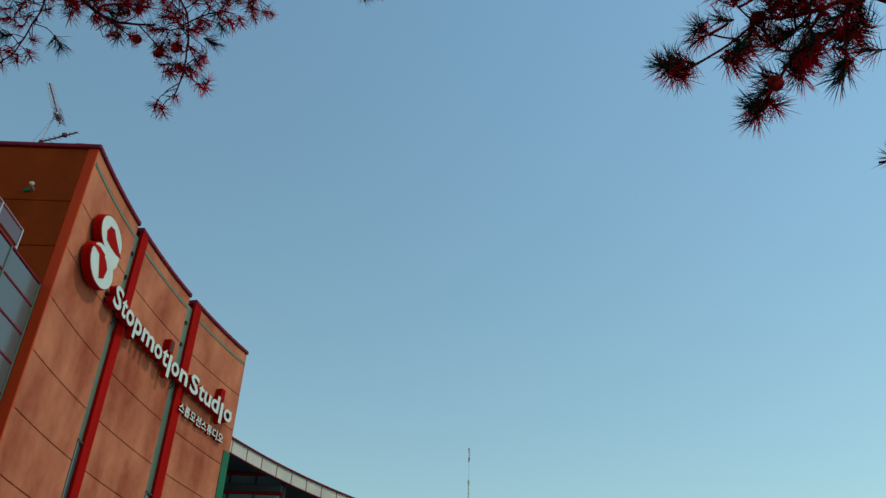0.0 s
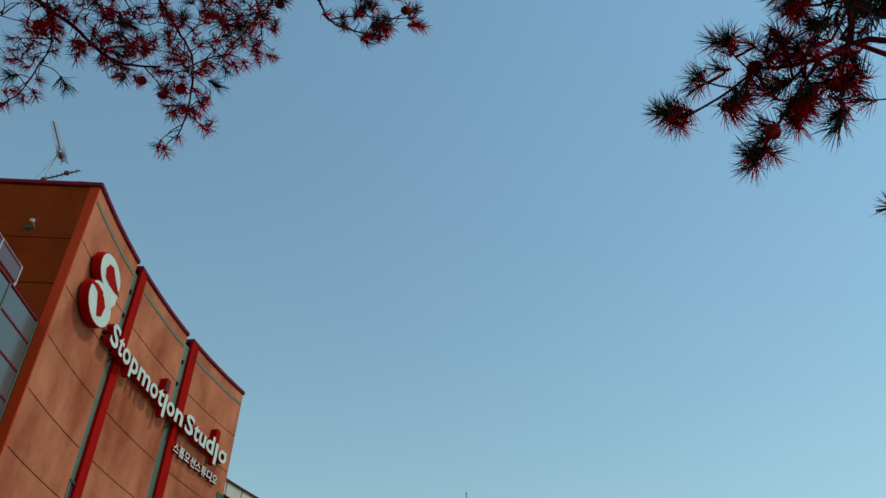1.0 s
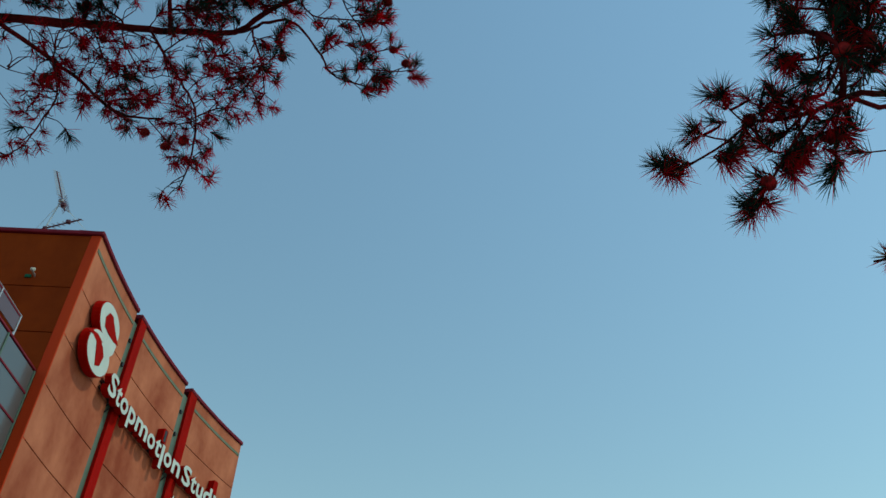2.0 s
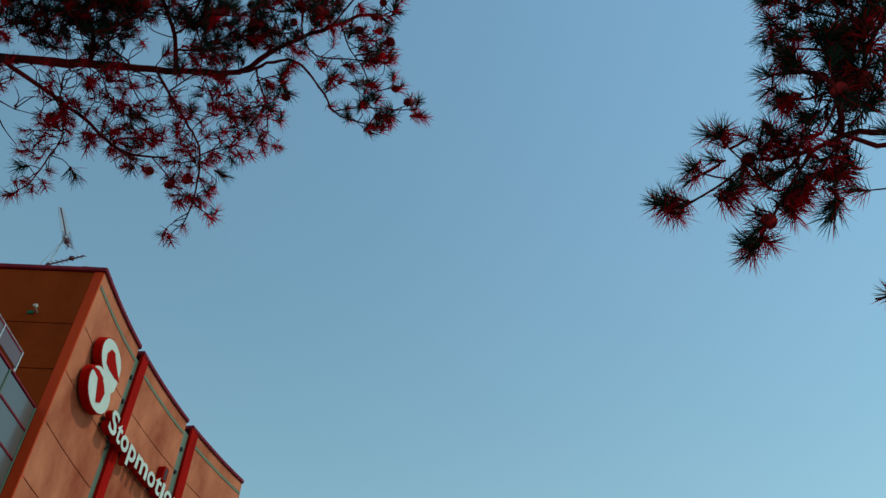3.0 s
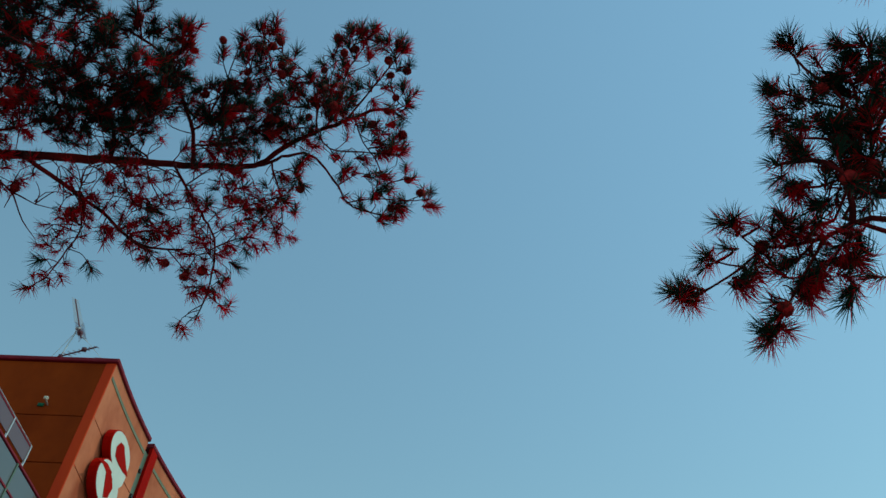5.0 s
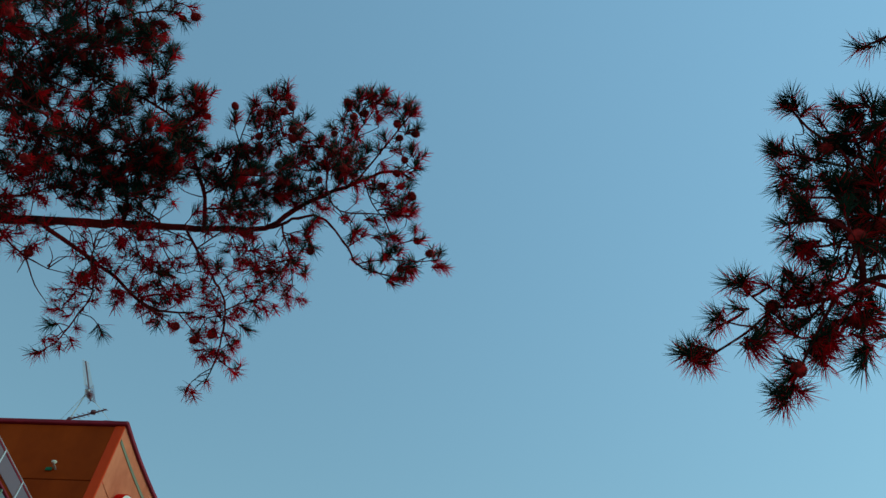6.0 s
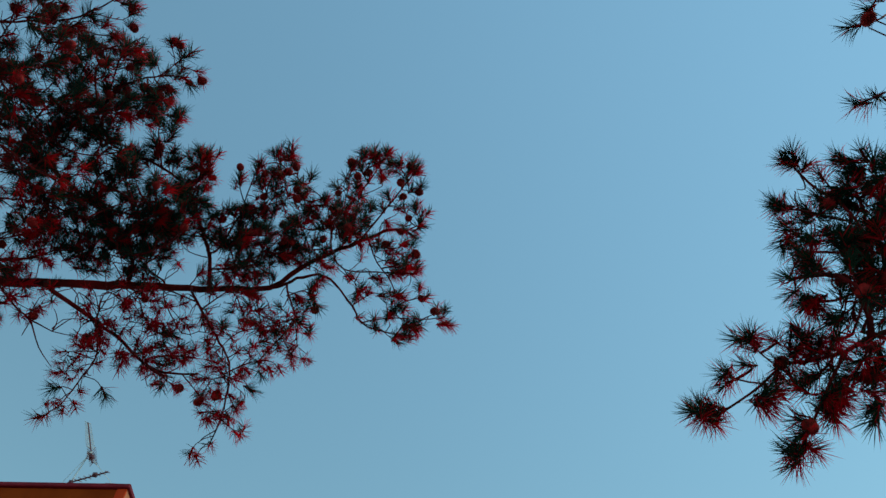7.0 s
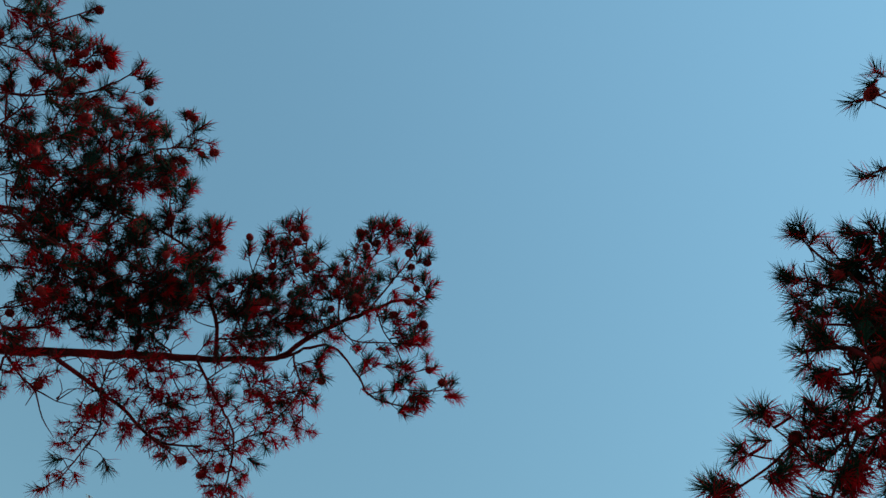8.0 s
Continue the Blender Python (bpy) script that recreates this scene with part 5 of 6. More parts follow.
bough(pine_right, [(0.907, 1.354, 3.471), (0.900, 1.343, 3.456), (0.894, 1.348, 3.455)], 0.0030, 0.0020, 3, 0.03, 1, 0.00, 0.10)
bough(pine_right, [(0.872, 1.459, 3.200), (0.890, 1.458, 3.194), (0.895, 1.464, 3.185)], 0.0030, 0.0020, 3, 0.03, 1, 0.00, 0.10)
bough(pine_right, [(0.959, 1.174, 3.932), (0.948, 1.163, 3.928), (0.942, 1.157, 3.934)], 0.0030, 0.0020, 2, 0.03, 1, 0.00, 0.10)
bough(pine_right, [(0.904, 1.249, 3.801), (0.897, 1.239, 3.785), (0.888, 1.236, 3.790)], 0.0030, 0.0020, 2, 0.03, 1, 0.00, 0.30)
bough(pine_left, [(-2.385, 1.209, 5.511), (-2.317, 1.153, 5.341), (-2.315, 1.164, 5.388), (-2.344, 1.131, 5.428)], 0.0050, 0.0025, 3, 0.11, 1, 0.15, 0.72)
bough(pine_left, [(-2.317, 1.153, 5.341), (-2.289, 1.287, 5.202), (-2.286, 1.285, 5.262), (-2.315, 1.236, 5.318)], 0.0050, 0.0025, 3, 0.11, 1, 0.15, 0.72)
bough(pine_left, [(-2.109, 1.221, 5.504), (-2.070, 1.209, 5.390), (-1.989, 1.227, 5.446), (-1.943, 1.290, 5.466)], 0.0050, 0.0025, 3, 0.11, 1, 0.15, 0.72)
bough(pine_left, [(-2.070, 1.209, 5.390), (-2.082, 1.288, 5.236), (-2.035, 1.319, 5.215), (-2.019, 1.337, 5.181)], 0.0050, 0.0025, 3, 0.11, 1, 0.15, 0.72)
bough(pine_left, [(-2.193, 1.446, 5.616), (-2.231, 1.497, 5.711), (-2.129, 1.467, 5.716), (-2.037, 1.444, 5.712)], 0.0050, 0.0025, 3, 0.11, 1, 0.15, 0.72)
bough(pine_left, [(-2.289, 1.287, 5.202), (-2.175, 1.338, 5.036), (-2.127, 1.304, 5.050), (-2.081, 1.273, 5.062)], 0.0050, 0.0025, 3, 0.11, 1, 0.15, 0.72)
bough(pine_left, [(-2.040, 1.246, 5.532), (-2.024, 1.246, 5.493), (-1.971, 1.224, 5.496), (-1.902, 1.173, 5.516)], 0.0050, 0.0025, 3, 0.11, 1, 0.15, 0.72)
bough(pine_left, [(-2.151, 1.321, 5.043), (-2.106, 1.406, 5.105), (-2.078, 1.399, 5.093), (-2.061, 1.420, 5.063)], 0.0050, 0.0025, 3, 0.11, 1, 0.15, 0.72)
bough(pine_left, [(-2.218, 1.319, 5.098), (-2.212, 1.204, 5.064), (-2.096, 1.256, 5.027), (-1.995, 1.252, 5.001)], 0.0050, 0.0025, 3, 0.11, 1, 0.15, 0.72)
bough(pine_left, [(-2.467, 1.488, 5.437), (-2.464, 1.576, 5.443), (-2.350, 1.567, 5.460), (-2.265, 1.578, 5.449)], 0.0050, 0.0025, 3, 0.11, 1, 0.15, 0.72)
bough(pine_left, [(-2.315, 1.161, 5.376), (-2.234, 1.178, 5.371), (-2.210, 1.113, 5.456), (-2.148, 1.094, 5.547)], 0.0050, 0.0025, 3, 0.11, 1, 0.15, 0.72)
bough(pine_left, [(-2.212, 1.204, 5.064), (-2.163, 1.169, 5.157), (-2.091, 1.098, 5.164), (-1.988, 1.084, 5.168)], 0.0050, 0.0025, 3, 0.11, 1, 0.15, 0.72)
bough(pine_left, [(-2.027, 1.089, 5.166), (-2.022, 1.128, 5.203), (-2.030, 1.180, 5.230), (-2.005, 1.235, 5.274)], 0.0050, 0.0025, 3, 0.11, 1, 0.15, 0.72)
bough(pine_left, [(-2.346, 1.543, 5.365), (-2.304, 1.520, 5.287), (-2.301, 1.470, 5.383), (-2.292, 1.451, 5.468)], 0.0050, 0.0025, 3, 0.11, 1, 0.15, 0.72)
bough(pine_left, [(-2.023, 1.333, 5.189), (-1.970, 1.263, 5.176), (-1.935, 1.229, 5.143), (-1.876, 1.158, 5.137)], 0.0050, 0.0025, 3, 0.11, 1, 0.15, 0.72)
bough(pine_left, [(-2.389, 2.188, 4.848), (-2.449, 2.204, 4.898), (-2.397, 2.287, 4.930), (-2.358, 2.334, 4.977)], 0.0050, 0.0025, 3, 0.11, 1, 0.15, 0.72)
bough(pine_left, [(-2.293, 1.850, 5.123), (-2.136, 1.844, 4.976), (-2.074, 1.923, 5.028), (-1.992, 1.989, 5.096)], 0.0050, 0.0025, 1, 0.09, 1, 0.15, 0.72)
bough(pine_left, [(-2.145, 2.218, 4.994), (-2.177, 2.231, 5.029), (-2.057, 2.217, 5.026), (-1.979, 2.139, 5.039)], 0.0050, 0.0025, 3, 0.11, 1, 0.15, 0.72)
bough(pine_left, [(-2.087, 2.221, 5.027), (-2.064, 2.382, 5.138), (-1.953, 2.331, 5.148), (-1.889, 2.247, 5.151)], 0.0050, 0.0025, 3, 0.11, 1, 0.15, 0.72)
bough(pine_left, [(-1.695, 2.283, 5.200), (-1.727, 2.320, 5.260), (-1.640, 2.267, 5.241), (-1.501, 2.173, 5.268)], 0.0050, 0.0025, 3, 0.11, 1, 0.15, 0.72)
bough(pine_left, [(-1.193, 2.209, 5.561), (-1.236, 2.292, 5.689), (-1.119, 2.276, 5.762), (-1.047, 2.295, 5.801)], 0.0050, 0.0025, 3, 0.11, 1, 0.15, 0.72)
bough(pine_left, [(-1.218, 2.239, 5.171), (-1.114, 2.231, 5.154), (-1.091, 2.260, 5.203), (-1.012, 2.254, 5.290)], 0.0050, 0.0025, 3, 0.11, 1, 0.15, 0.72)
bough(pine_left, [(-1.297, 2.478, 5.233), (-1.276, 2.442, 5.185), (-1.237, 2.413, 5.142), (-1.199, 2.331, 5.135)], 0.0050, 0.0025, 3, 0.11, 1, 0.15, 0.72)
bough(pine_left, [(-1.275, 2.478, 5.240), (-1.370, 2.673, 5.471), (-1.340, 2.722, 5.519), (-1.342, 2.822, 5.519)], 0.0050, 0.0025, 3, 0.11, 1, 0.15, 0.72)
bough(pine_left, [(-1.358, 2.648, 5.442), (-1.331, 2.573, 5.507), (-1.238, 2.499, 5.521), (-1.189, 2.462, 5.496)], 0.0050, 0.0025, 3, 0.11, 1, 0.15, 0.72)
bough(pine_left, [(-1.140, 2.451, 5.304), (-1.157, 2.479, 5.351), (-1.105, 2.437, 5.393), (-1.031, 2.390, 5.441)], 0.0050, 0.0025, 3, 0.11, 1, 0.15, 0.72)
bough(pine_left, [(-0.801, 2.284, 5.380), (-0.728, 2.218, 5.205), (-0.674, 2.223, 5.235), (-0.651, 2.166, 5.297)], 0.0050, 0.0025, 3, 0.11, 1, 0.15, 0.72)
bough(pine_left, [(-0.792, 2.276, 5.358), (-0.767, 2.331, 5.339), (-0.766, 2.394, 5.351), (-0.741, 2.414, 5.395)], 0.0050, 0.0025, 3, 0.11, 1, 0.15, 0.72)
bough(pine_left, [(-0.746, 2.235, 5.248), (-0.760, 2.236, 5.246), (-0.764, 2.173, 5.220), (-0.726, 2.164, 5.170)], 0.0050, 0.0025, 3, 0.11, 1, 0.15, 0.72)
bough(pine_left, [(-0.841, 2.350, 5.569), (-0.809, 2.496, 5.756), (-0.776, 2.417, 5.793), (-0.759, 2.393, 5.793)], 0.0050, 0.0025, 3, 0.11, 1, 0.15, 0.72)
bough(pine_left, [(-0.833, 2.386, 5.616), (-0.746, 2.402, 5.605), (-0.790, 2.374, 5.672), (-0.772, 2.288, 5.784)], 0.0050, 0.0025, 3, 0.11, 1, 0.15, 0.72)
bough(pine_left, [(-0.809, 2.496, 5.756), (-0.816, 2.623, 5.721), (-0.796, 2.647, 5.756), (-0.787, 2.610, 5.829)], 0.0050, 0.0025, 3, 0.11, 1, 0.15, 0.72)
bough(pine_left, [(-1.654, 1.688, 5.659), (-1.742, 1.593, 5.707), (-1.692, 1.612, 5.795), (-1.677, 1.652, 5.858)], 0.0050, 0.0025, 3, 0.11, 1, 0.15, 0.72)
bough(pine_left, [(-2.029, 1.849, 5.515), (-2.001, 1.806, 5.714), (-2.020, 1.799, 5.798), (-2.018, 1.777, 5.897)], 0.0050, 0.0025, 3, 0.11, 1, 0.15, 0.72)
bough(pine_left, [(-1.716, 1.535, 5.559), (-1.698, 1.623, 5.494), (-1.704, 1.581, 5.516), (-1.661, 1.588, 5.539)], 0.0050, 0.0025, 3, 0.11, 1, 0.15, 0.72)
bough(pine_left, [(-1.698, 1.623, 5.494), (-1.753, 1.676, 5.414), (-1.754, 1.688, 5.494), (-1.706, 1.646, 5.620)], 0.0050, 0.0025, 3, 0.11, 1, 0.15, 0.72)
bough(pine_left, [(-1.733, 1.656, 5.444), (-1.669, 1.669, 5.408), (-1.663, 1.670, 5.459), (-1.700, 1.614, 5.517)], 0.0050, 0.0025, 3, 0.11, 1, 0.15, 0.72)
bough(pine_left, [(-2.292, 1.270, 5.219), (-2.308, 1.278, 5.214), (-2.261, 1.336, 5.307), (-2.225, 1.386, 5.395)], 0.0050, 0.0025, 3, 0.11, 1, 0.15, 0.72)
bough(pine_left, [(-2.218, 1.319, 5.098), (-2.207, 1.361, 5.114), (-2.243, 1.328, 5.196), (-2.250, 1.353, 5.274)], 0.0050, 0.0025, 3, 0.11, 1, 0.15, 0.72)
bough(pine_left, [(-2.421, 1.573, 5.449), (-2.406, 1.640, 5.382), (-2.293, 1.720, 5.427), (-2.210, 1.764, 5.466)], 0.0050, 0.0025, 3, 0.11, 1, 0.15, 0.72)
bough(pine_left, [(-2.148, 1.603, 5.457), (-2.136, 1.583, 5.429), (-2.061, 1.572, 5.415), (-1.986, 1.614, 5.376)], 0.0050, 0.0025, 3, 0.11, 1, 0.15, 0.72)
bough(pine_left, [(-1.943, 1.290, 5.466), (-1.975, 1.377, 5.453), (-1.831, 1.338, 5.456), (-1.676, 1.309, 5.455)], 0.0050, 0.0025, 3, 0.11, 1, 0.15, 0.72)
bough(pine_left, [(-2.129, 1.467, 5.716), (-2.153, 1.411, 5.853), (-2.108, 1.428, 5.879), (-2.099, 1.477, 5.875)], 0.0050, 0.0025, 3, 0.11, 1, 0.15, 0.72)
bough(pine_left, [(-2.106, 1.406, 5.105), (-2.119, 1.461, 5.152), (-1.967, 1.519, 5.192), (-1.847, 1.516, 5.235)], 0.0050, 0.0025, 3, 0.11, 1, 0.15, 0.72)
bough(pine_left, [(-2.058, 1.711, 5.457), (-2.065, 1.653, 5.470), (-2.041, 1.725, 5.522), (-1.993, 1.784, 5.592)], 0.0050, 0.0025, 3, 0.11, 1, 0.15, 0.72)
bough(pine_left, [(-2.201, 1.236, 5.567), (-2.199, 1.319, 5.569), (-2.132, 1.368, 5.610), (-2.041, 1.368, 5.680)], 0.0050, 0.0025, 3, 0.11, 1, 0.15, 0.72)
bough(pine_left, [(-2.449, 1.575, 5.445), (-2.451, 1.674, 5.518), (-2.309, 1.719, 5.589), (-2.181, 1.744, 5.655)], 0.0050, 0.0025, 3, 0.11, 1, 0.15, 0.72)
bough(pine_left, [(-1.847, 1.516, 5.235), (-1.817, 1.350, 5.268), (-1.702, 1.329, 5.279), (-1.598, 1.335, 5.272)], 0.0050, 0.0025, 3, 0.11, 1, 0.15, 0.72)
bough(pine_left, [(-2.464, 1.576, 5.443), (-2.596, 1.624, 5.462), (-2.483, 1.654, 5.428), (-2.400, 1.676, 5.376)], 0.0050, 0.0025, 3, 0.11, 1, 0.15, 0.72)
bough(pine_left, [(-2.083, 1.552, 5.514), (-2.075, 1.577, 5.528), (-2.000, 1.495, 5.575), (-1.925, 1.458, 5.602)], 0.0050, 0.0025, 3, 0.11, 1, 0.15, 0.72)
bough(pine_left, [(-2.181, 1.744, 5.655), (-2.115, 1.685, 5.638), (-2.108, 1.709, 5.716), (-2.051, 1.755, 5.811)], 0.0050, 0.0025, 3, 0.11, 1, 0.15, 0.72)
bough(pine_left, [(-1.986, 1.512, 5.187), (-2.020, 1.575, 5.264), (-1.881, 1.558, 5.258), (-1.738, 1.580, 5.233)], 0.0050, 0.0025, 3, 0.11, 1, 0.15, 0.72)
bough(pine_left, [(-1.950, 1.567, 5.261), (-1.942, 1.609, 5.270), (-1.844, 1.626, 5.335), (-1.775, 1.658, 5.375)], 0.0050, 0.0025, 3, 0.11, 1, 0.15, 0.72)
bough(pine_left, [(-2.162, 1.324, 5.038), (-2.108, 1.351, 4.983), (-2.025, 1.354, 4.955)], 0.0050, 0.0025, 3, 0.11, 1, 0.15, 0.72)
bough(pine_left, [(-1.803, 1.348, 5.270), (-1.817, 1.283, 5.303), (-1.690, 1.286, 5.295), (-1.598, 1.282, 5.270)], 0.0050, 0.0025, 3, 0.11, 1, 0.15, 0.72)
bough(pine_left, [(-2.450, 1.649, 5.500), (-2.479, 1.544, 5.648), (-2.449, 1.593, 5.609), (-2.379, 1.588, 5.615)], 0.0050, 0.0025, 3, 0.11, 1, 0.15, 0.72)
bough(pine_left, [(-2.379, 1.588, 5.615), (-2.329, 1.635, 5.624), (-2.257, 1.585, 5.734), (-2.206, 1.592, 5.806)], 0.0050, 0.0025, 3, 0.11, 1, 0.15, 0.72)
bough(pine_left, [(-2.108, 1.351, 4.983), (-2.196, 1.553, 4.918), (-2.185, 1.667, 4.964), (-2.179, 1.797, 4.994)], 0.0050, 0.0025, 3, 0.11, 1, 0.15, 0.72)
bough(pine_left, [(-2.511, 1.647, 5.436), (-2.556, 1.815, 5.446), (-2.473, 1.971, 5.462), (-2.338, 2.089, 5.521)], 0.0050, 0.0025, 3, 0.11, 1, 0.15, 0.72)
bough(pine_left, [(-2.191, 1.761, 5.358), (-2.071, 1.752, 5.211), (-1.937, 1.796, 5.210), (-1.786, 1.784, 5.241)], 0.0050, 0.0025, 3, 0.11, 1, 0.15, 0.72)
bough(pine_left, [(-2.546, 1.695, 5.242), (-2.588, 1.748, 5.329), (-2.509, 1.813, 5.394), (-2.381, 1.915, 5.467)], 0.0050, 0.0025, 3, 0.11, 1, 0.15, 0.72)
bough(pine_left, [(-2.116, 1.756, 5.267), (-2.209, 1.658, 5.187), (-2.185, 1.688, 5.241), (-2.126, 1.785, 5.282)], 0.0050, 0.0025, 3, 0.11, 1, 0.15, 0.72)
bough(pine_left, [(-2.360, 1.824, 5.092), (-2.415, 1.847, 5.175), (-2.297, 1.857, 5.177), (-2.172, 1.832, 5.198)], 0.0050, 0.0025, 3, 0.11, 1, 0.15, 0.72)
bough(pine_left, [(-2.190, 1.610, 4.941), (-2.365, 1.597, 5.027), (-2.342, 1.657, 5.048), (-2.289, 1.744, 5.073)], 0.0050, 0.0025, 3, 0.11, 1, 0.15, 0.72)
bough(pine_left, [(-2.338, 2.089, 5.521), (-2.320, 2.128, 5.411), (-2.291, 2.202, 5.457), (-2.263, 2.294, 5.490)], 0.0050, 0.0025, 1, 0.09, 1, 0.15, 0.72)
bough(pine_left, [(-2.186, 1.653, 4.958), (-2.221, 1.660, 4.930), (-2.147, 1.780, 4.934), (-2.037, 1.887, 4.961)], 0.0050, 0.0025, 1, 0.09, 1, 0.15, 0.72)
bough(pine_left, [(-2.553, 1.981, 5.135), (-2.596, 1.977, 5.253), (-2.497, 2.056, 5.229), (-2.406, 2.126, 5.201)], 0.0050, 0.0025, 1, 0.09, 1, 0.15, 0.72)
bough(pine_left, [(-2.559, 1.772, 5.354), (-2.589, 1.860, 5.312), (-2.559, 1.946, 5.365), (-2.543, 1.969, 5.440)], 0.0050, 0.0025, 3, 0.11, 1, 0.15, 0.72)
bough(pine_left, [(-2.190, 1.610, 4.941), (-2.129, 1.621, 4.896), (-2.026, 1.677, 4.851), (-1.887, 1.747, 4.816)], 0.0050, 0.0025, 3, 0.11, 1, 0.15, 0.72)
bough(pine_left, [(-2.176, 1.846, 5.013), (-2.159, 1.880, 5.012), (-2.074, 2.029, 5.061), (-1.952, 2.140, 5.146)], 0.0050, 0.0025, 1, 0.09, 1, 0.15, 0.72)
bough(pine_left, [(-1.796, 1.897, 5.061), (-1.659, 1.937, 4.991), (-1.623, 1.935, 5.041), (-1.546, 1.924, 5.114)], 0.0050, 0.0025, 1, 0.09, 1, 0.15, 0.72)
bough(pine_left, [(-2.081, 2.261, 5.054), (-2.073, 2.219, 5.122), (-2.048, 2.195, 5.204), (-1.982, 2.226, 5.273)], 0.0050, 0.0025, 3, 0.11, 1, 0.15, 0.72)
bough(pine_left, [(-2.117, 1.955, 5.037), (-2.175, 2.018, 4.913), (-2.116, 2.019, 4.881), (-2.022, 1.980, 4.897)], 0.0050, 0.0025, 3, 0.11, 1, 0.15, 0.72)
bough(pine_left, [(-1.988, 2.149, 5.037), (-1.939, 2.207, 5.083), (-1.866, 2.205, 5.075), (-1.796, 2.198, 5.067)], 0.0050, 0.0025, 3, 0.11, 1, 0.15, 0.72)
bough(pine_left, [(-2.064, 2.382, 5.138), (-2.167, 2.445, 5.323), (-2.098, 2.388, 5.365), (-2.008, 2.359, 5.396)], 0.0050, 0.0025, 3, 0.11, 1, 0.15, 0.72)
bough(pine_left, [(-2.175, 2.018, 4.913), (-2.247, 2.043, 4.863), (-2.148, 2.034, 4.901), (-2.079, 1.981, 4.944)], 0.0050, 0.0025, 3, 0.11, 1, 0.15, 0.72)
bough(pine_left, [(-2.259, 2.196, 4.652), (-2.236, 2.034, 4.672), (-2.232, 2.074, 4.659), (-2.224, 2.091, 4.666)], 0.0050, 0.0025, 3, 0.11, 1, 0.15, 0.72)
bough(pine_left, [(-1.796, 2.198, 5.067), (-1.775, 2.154, 5.131), (-1.703, 2.134, 5.177), (-1.656, 2.100, 5.218)], 0.0050, 0.0025, 3, 0.11, 1, 0.15, 0.72)
bough(pine_left, [(-2.008, 2.359, 5.396), (-1.915, 2.315, 5.326), (-1.873, 2.239, 5.354), (-1.800, 2.229, 5.356)], 0.0050, 0.0025, 3, 0.11, 1, 0.15, 0.72)
bough(pine_left, [(-2.421, 2.145, 4.993), (-2.467, 2.176, 5.085), (-2.335, 2.187, 5.147), (-2.214, 2.145, 5.229)], 0.0050, 0.0025, 3, 0.11, 1, 0.15, 0.72)
bough(pine_left, [(-2.008, 2.359, 5.396), (-1.992, 2.275, 5.494), (-1.829, 2.332, 5.581), (-1.682, 2.391, 5.651)], 0.0050, 0.0025, 1, 0.09, 1, 0.15, 0.72)
bough(pine_left, [(-1.929, 2.299, 5.149), (-1.923, 2.309, 5.220), (-1.853, 2.317, 5.276), (-1.732, 2.288, 5.378)], 0.0050, 0.0025, 3, 0.11, 1, 0.15, 0.72)
bough(pine_left, [(-1.939, 1.995, 5.009), (-1.927, 2.016, 4.975), (-1.851, 2.021, 5.081), (-1.762, 2.036, 5.183)], 0.0050, 0.0025, 1, 0.09, 1, 0.15, 0.72)
bough(pine_left, [(-1.732, 2.288, 5.378), (-1.647, 2.280, 5.461), (-1.574, 2.362, 5.529), (-1.529, 2.400, 5.611)], 0.0050, 0.0025, 3, 0.11, 1, 0.15, 0.72)
bough(pine_left, [(-1.158, 2.458, 5.294), (-1.155, 2.389, 5.231), (-1.052, 2.423, 5.271), (-0.995, 2.421, 5.320)], 0.0050, 0.0025, 3, 0.11, 1, 0.15, 0.72)
bough(pine_left, [(-1.709, 2.230, 4.969), (-1.574, 2.203, 5.040), (-1.504, 2.139, 5.076), (-1.480, 2.023, 5.121)], 0.0050, 0.0025, 3, 0.11, 1, 0.15, 0.72)
bough(pine_left, [(-1.853, 2.317, 5.276), (-1.871, 2.474, 5.283), (-1.776, 2.437, 5.268), (-1.689, 2.425, 5.231)], 0.0050, 0.0025, 3, 0.11, 1, 0.15, 0.72)
bough(pine_left, [(-1.894, 2.277, 5.340), (-1.850, 2.311, 5.353), (-1.810, 2.290, 5.323), (-1.725, 2.265, 5.317)], 0.0050, 0.0025, 3, 0.11, 1, 0.15, 0.72)
bough(pine_left, [(-1.873, 2.239, 5.354), (-1.913, 2.231, 5.442), (-1.921, 2.198, 5.472), (-1.913, 2.159, 5.513)], 0.0050, 0.0025, 1, 0.09, 1, 0.15, 0.72)
bough(pine_left, [(-1.266, 2.435, 5.174), (-1.306, 2.425, 5.145), (-1.286, 2.375, 5.156), (-1.223, 2.288, 5.206)], 0.0050, 0.0025, 3, 0.11, 1, 0.15, 0.72)
bough(pine_left, [(-1.291, 2.429, 5.156), (-1.315, 2.431, 5.182), (-1.315, 2.398, 5.271), (-1.299, 2.418, 5.330)], 0.0050, 0.0025, 3, 0.11, 1, 0.15, 0.72)
bough(pine_left, [(-1.358, 2.648, 5.442), (-1.468, 2.609, 5.441), (-1.381, 2.663, 5.516), (-1.282, 2.675, 5.619)], 0.0050, 0.0025, 3, 0.11, 1, 0.15, 0.72)
bough(pine_left, [(-1.694, 1.920, 5.107), (-1.665, 2.005, 5.105), (-1.572, 1.986, 5.171), (-1.511, 1.976, 5.215)], 0.0050, 0.0025, 1, 0.09, 1, 0.15, 0.72)
bough(pine_left, [(-1.591, 2.206, 5.031), (-1.601, 2.241, 5.083), (-1.581, 2.239, 5.175), (-1.600, 2.254, 5.238)], 0.0050, 0.0025, 3, 0.11, 1, 0.15, 0.72)
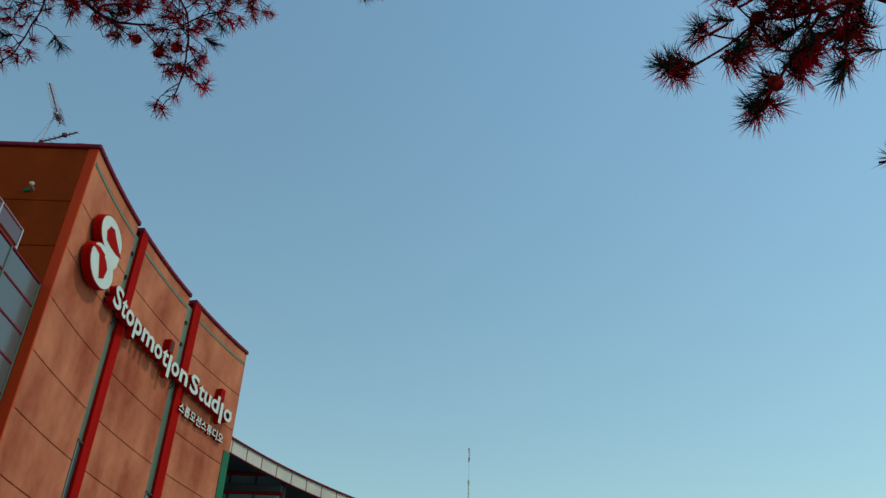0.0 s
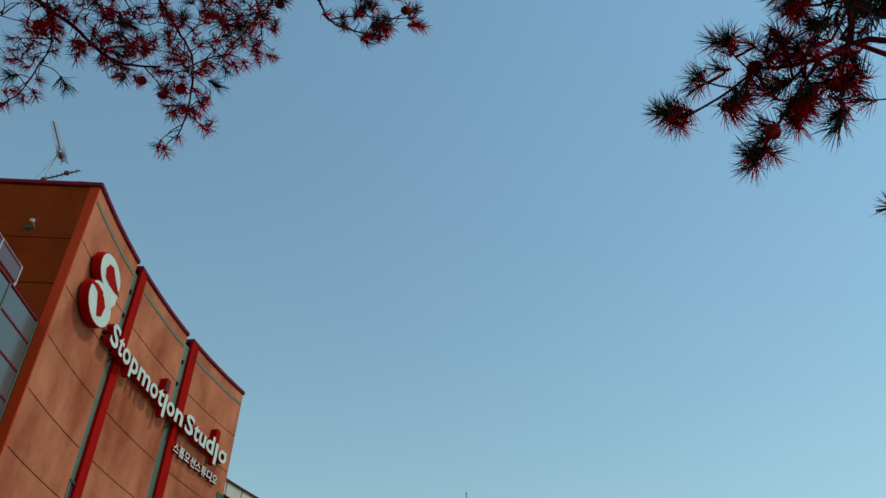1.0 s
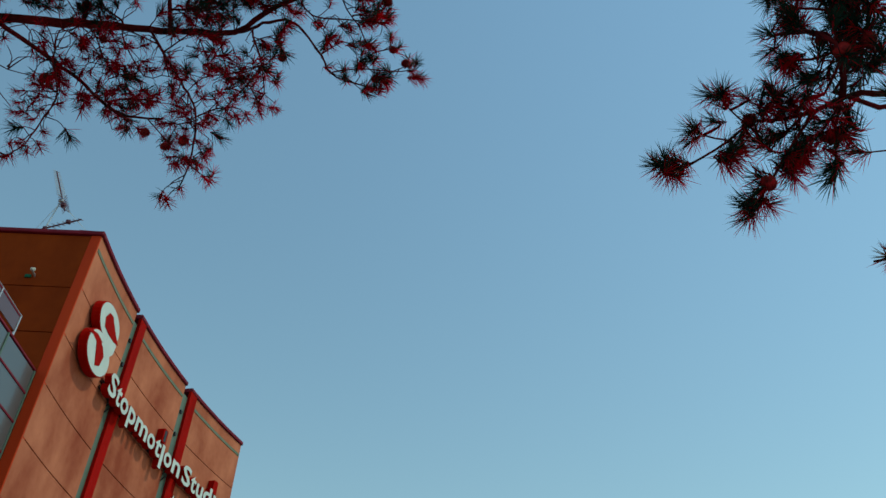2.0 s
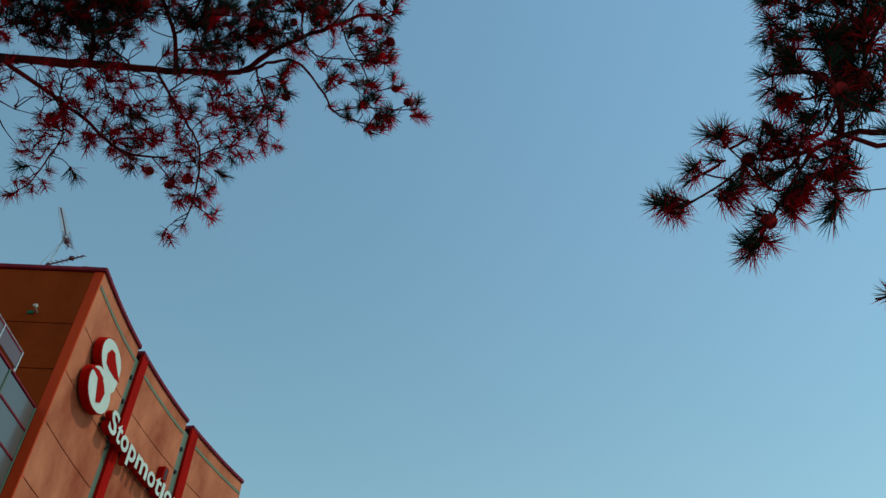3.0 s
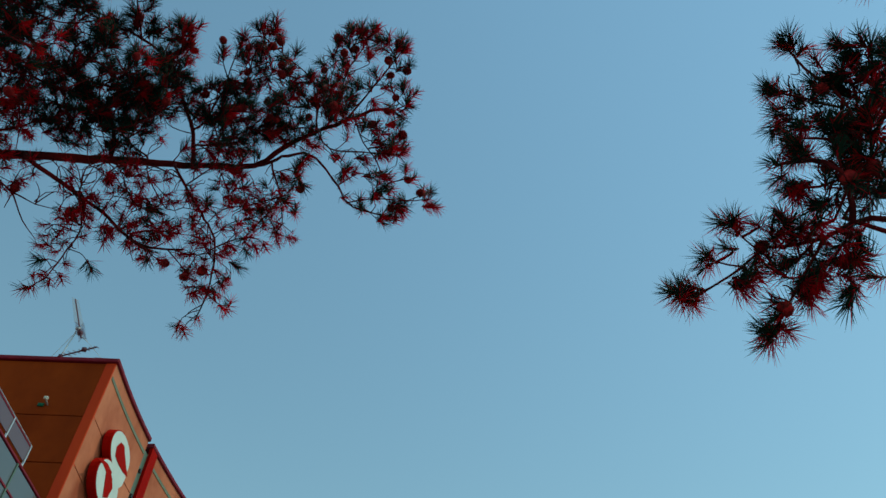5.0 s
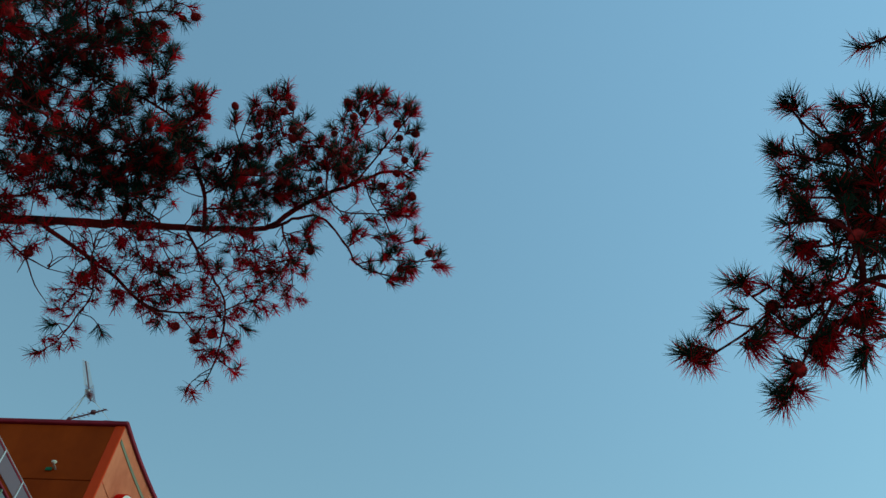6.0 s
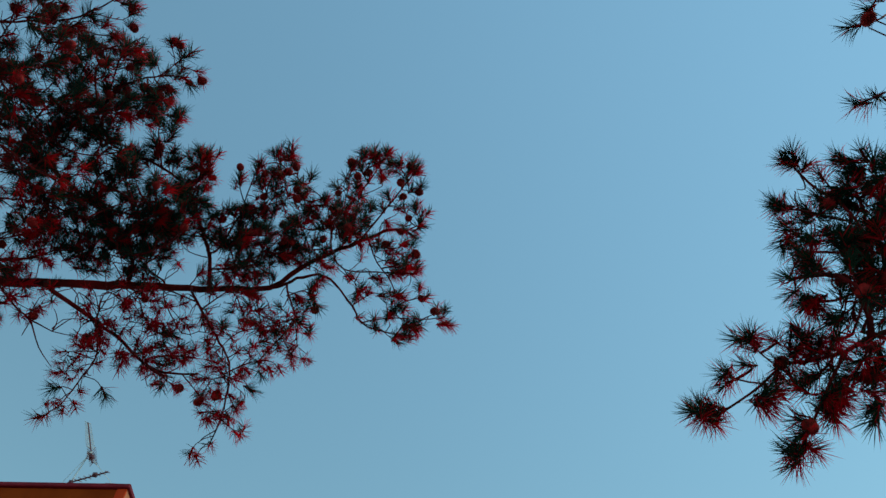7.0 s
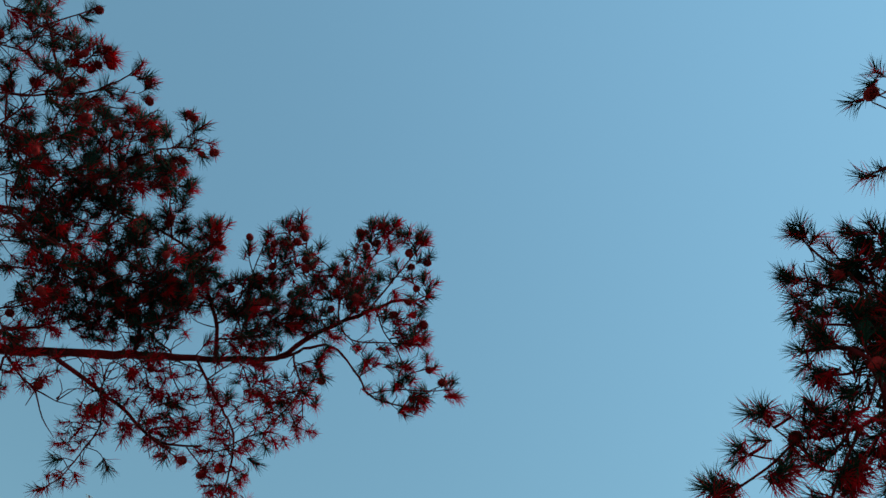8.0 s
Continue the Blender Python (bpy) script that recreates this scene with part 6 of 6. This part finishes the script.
bough(pine_left, [(-2.289, 0.963, 5.715), (-2.255, 0.928, 5.781), (-2.180, 0.913, 5.851), (-2.090, 0.893, 5.926)], 0.0050, 0.0025, 3, 0.11, 1, 0.15, 0.72)
bough(pine_left, [(-2.259, 0.933, 5.773), (-2.345, 0.950, 5.820), (-2.316, 0.859, 5.785), (-2.249, 0.781, 5.768)], 0.0050, 0.0025, 3, 0.11, 1, 0.15, 0.72)
bough(pine_left, [(-2.323, 0.945, 5.808), (-2.349, 0.971, 5.761), (-2.345, 0.953, 5.840), (-2.351, 0.963, 5.907)], 0.0050, 0.0025, 3, 0.11, 1, 0.15, 0.72)
bough(pine_left, [(-2.450, 0.992, 5.613), (-2.396, 0.959, 5.533), (-2.356, 0.953, 5.504), (-2.299, 0.923, 5.490)], 0.0050, 0.0025, 3, 0.11, 1, 0.15, 0.72)
bough(pine_left, [(-2.028, 1.167, 5.223), (-2.030, 1.117, 5.313), (-1.999, 1.037, 5.348), (-1.940, 0.934, 5.402)], 0.0050, 0.0025, 3, 0.11, 1, 0.15, 0.72)
bough(pine_left, [(-1.940, 0.934, 5.402), (-2.106, 0.817, 5.359), (-2.103, 0.806, 5.435), (-2.098, 0.815, 5.509)], 0.0050, 0.0025, 3, 0.11, 1, 0.15, 0.72)
bough(pine_left, [(-2.343, 1.036, 5.665), (-2.320, 1.154, 5.709), (-2.311, 1.093, 5.803), (-2.313, 0.994, 5.898)], 0.0050, 0.0025, 3, 0.11, 1, 0.15, 0.72)
bough(pine_left, [(-1.230, 2.592, 5.175), (-1.207, 2.721, 5.105), (-1.197, 2.774, 5.088), (-1.193, 2.815, 5.078)], 0.0050, 0.0025, 3, 0.11, 1, 0.15, 0.72)
bough(pine_left, [(-1.882, 2.441, 4.716), (-1.875, 2.421, 4.711), (-1.845, 2.417, 4.662), (-1.826, 2.419, 4.600)], 0.0050, 0.0025, 3, 0.11, 1, 0.15, 0.72)
bough(pine_left, [(-1.589, 2.572, 4.771), (-1.625, 2.574, 4.857), (-1.601, 2.603, 4.753), (-1.532, 2.622, 4.676)], 0.0050, 0.0025, 3, 0.11, 1, 0.15, 0.72)
bough(pine_right, [(1.098, 1.186, 3.748), (1.137, 1.080, 3.684), (1.151, 1.070, 3.682), (1.121, 1.062, 3.701)], 0.0040, 0.0025, 5, 0.08, 1, 0.03, 0.90)
bough(pine_right, [(1.162, 1.298, 3.710), (1.148, 1.299, 3.698), (1.123, 1.303, 3.709), (1.207, 1.319, 3.651)], 0.0040, 0.0025, 5, 0.08, 1, 0.03, 0.90)
bough(pine_right, [(1.207, 1.319, 3.651), (1.201, 1.416, 3.613), (1.192, 1.442, 3.599), (1.154, 1.466, 3.604)], 0.0040, 0.0025, 5, 0.08, 1, 0.03, 0.90)
bough(pine_left, [(-2.23, 1.79, 5.25), (-2.21, 1.87, 5.27), (-2.13, 1.98, 5.26), (-1.97, 2.08, 5.20)], 0.0110, 0.0070, 4, 0.12, 1, 0.10, 0.60)

# more growth on the limbs: SHADED clumps that darken the crown, open fans at its rim, single cones
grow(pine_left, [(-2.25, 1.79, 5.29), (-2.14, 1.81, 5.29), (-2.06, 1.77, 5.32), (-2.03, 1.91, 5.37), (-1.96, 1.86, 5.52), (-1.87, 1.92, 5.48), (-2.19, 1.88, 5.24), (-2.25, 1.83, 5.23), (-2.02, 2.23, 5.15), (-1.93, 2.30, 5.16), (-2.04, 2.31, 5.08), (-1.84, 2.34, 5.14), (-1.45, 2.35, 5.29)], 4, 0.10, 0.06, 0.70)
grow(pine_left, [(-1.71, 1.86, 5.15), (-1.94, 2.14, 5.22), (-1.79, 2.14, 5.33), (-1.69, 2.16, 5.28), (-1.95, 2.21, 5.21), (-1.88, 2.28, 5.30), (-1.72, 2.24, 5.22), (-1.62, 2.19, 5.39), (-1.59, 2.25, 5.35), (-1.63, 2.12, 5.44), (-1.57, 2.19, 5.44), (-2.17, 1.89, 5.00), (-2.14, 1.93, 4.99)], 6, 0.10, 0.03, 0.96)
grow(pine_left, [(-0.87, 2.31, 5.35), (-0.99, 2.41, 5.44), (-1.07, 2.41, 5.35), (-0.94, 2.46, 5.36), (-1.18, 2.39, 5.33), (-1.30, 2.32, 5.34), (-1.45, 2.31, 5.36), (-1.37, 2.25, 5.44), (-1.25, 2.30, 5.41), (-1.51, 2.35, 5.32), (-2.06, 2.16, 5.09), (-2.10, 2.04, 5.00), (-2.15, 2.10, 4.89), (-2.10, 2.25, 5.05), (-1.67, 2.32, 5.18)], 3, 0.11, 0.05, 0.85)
grow(pine_left, [(-1.52, 1.94, 5.35), (-1.65, 1.94, 5.55), (-1.75, 1.87, 5.54), (-1.97, 2.03, 5.31), (-1.65, 1.91, 5.17), (-1.42, 1.90, 5.42), (-1.46, 1.94, 5.38), (-1.04, 1.95, 5.52), (-1.18, 1.99, 5.45), (-1.11, 2.02, 5.46), (-1.33, 2.12, 5.57), (-1.12, 2.23, 5.57), (-1.20, 2.28, 5.50), (-0.92, 2.21, 5.40), (-0.99, 2.26, 5.35)], 2, 0.06, 0.10, 0.10)
grow(pine_left, [(-0.58, 1.98, 5.59), (-0.52, 1.99, 5.60), (-0.66, 2.03, 5.55), (-0.38, 2.07, 5.57), (-0.43, 2.06, 5.57), (-0.54, 2.09, 5.54), (-0.32, 2.27, 5.46), (-0.33, 2.34, 5.42), (-0.43, 2.26, 5.49), (-0.79, 2.23, 5.42), (-0.74, 2.26, 5.41), (-0.82, 2.29, 5.37), (-0.72, 2.34, 5.44), (-0.85, 2.17, 5.44), (-0.49, 2.44, 5.33)], 1, 0.05, 0.12, 0.10)
for p in [(-0.69, 2.15, 5.64), (-0.62, 2.09, 5.57), (-0.80, 2.23, 5.59), (-0.40, 2.30, 5.44), (-0.99, 2.16, 5.41), (-1.10, 2.35, 5.45), (-1.21, 2.23, 5.55), (-0.44, 2.13, 5.53), (-1.03, 2.03, 5.47), (-0.52, 2.41, 5.35), (-1.46, 1.96, 5.37), (-1.33, 2.07, 5.60)]:
    stalk_cone(pine_left, Vector(p))
grow(pine_right, [(0.778, 1.385, 3.343), (0.837, 1.369, 3.357), (0.872, 1.401, 3.314), (0.890, 1.370, 3.330), (0.857, 1.450, 3.278), (0.905, 1.427, 3.273), (0.944, 1.391, 3.283), (0.903, 1.450, 3.193), (0.970, 1.427, 3.236), (1.010, 1.383, 3.323), (1.021, 1.377, 3.249)], 0, 0.04, 0.0, 0.35, 0.05)
grow(pine_right, [(0.604, 1.524, 3.174), (0.733, 1.499, 3.210), (0.696, 1.433, 3.296), (0.879, 1.487, 3.171)], 0, 0.04, 0.0, 0.10, 0.04)
stalk_cone(pine_right, Vector((0.793, 1.432, 3.307)))


def leaf_out(tree, tip):
    """Hang the tufts on a tree: those next to the tip of its limbs one by one, the rest of the crown joined."""
    tufts = sorted(TUFTS[tree.name], key=lambda t: (t[0].xy - tip).length)
    for p, size, me in tufts[:300]:
        ob = part_mesh("needle_tuft", me, tree)
        ob.location = p
        ob.scale = (size, size, size)
    if len(tufts) <= 300:
        return
    shapes, points, corners, starts, index = {}, [], [], [], []
    count = total = 0
    for p, size, me in tufts[300:]:
        if me.name not in shapes:
            co, lv = np.empty(3 * len(me.vertices), np.float32), np.empty(len(me.loops), np.int32)
            ls, mi = np.empty(len(me.polygons), np.int32), np.empty(len(me.polygons), np.int32)
            me.vertices.foreach_get("co", co)
            me.loops.foreach_get("vertex_index", lv)
            me.polygons.foreach_get("loop_start", ls)
            me.polygons.foreach_get("material_index", mi)
            shapes[me.name] = (co.reshape(-1, 3), lv, ls, mi)
        co, lv, ls, mi = shapes[me.name]
        points.append(co * size + np.array(p, np.float32))
        corners.append(lv + count)
        starts.append(ls + total)
        index.append(mi)
        count, total = count + len(co), total + len(lv)
    me = bpy.data.meshes.new("foliage")
    me.vertices.add(count)
    me.loops.add(total)
    me.polygons.add(sum(len(i) for i in index))
    me.vertices.foreach_set("co", np.concatenate(points).ravel())
    me.loops.foreach_set("vertex_index", np.concatenate(corners))
    me.polygons.foreach_set("loop_start", np.concatenate(starts))
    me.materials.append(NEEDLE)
    me.materials.append(NEEDLE_FRINGE)
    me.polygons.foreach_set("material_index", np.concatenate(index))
    me.update(calc_edges=True)
    me.validate()
    ob = part_mesh("foliage", me, tree, "dense green and fringe-red needles of the inner crown")
    tagged(ob, "dense green and fringe-red needles of the inner crown", kind="stuff")


leaf_out(pine_left, Vector((-0.4, 2.5)))
leaf_out(pine_right, Vector((0.6, 1.5)))
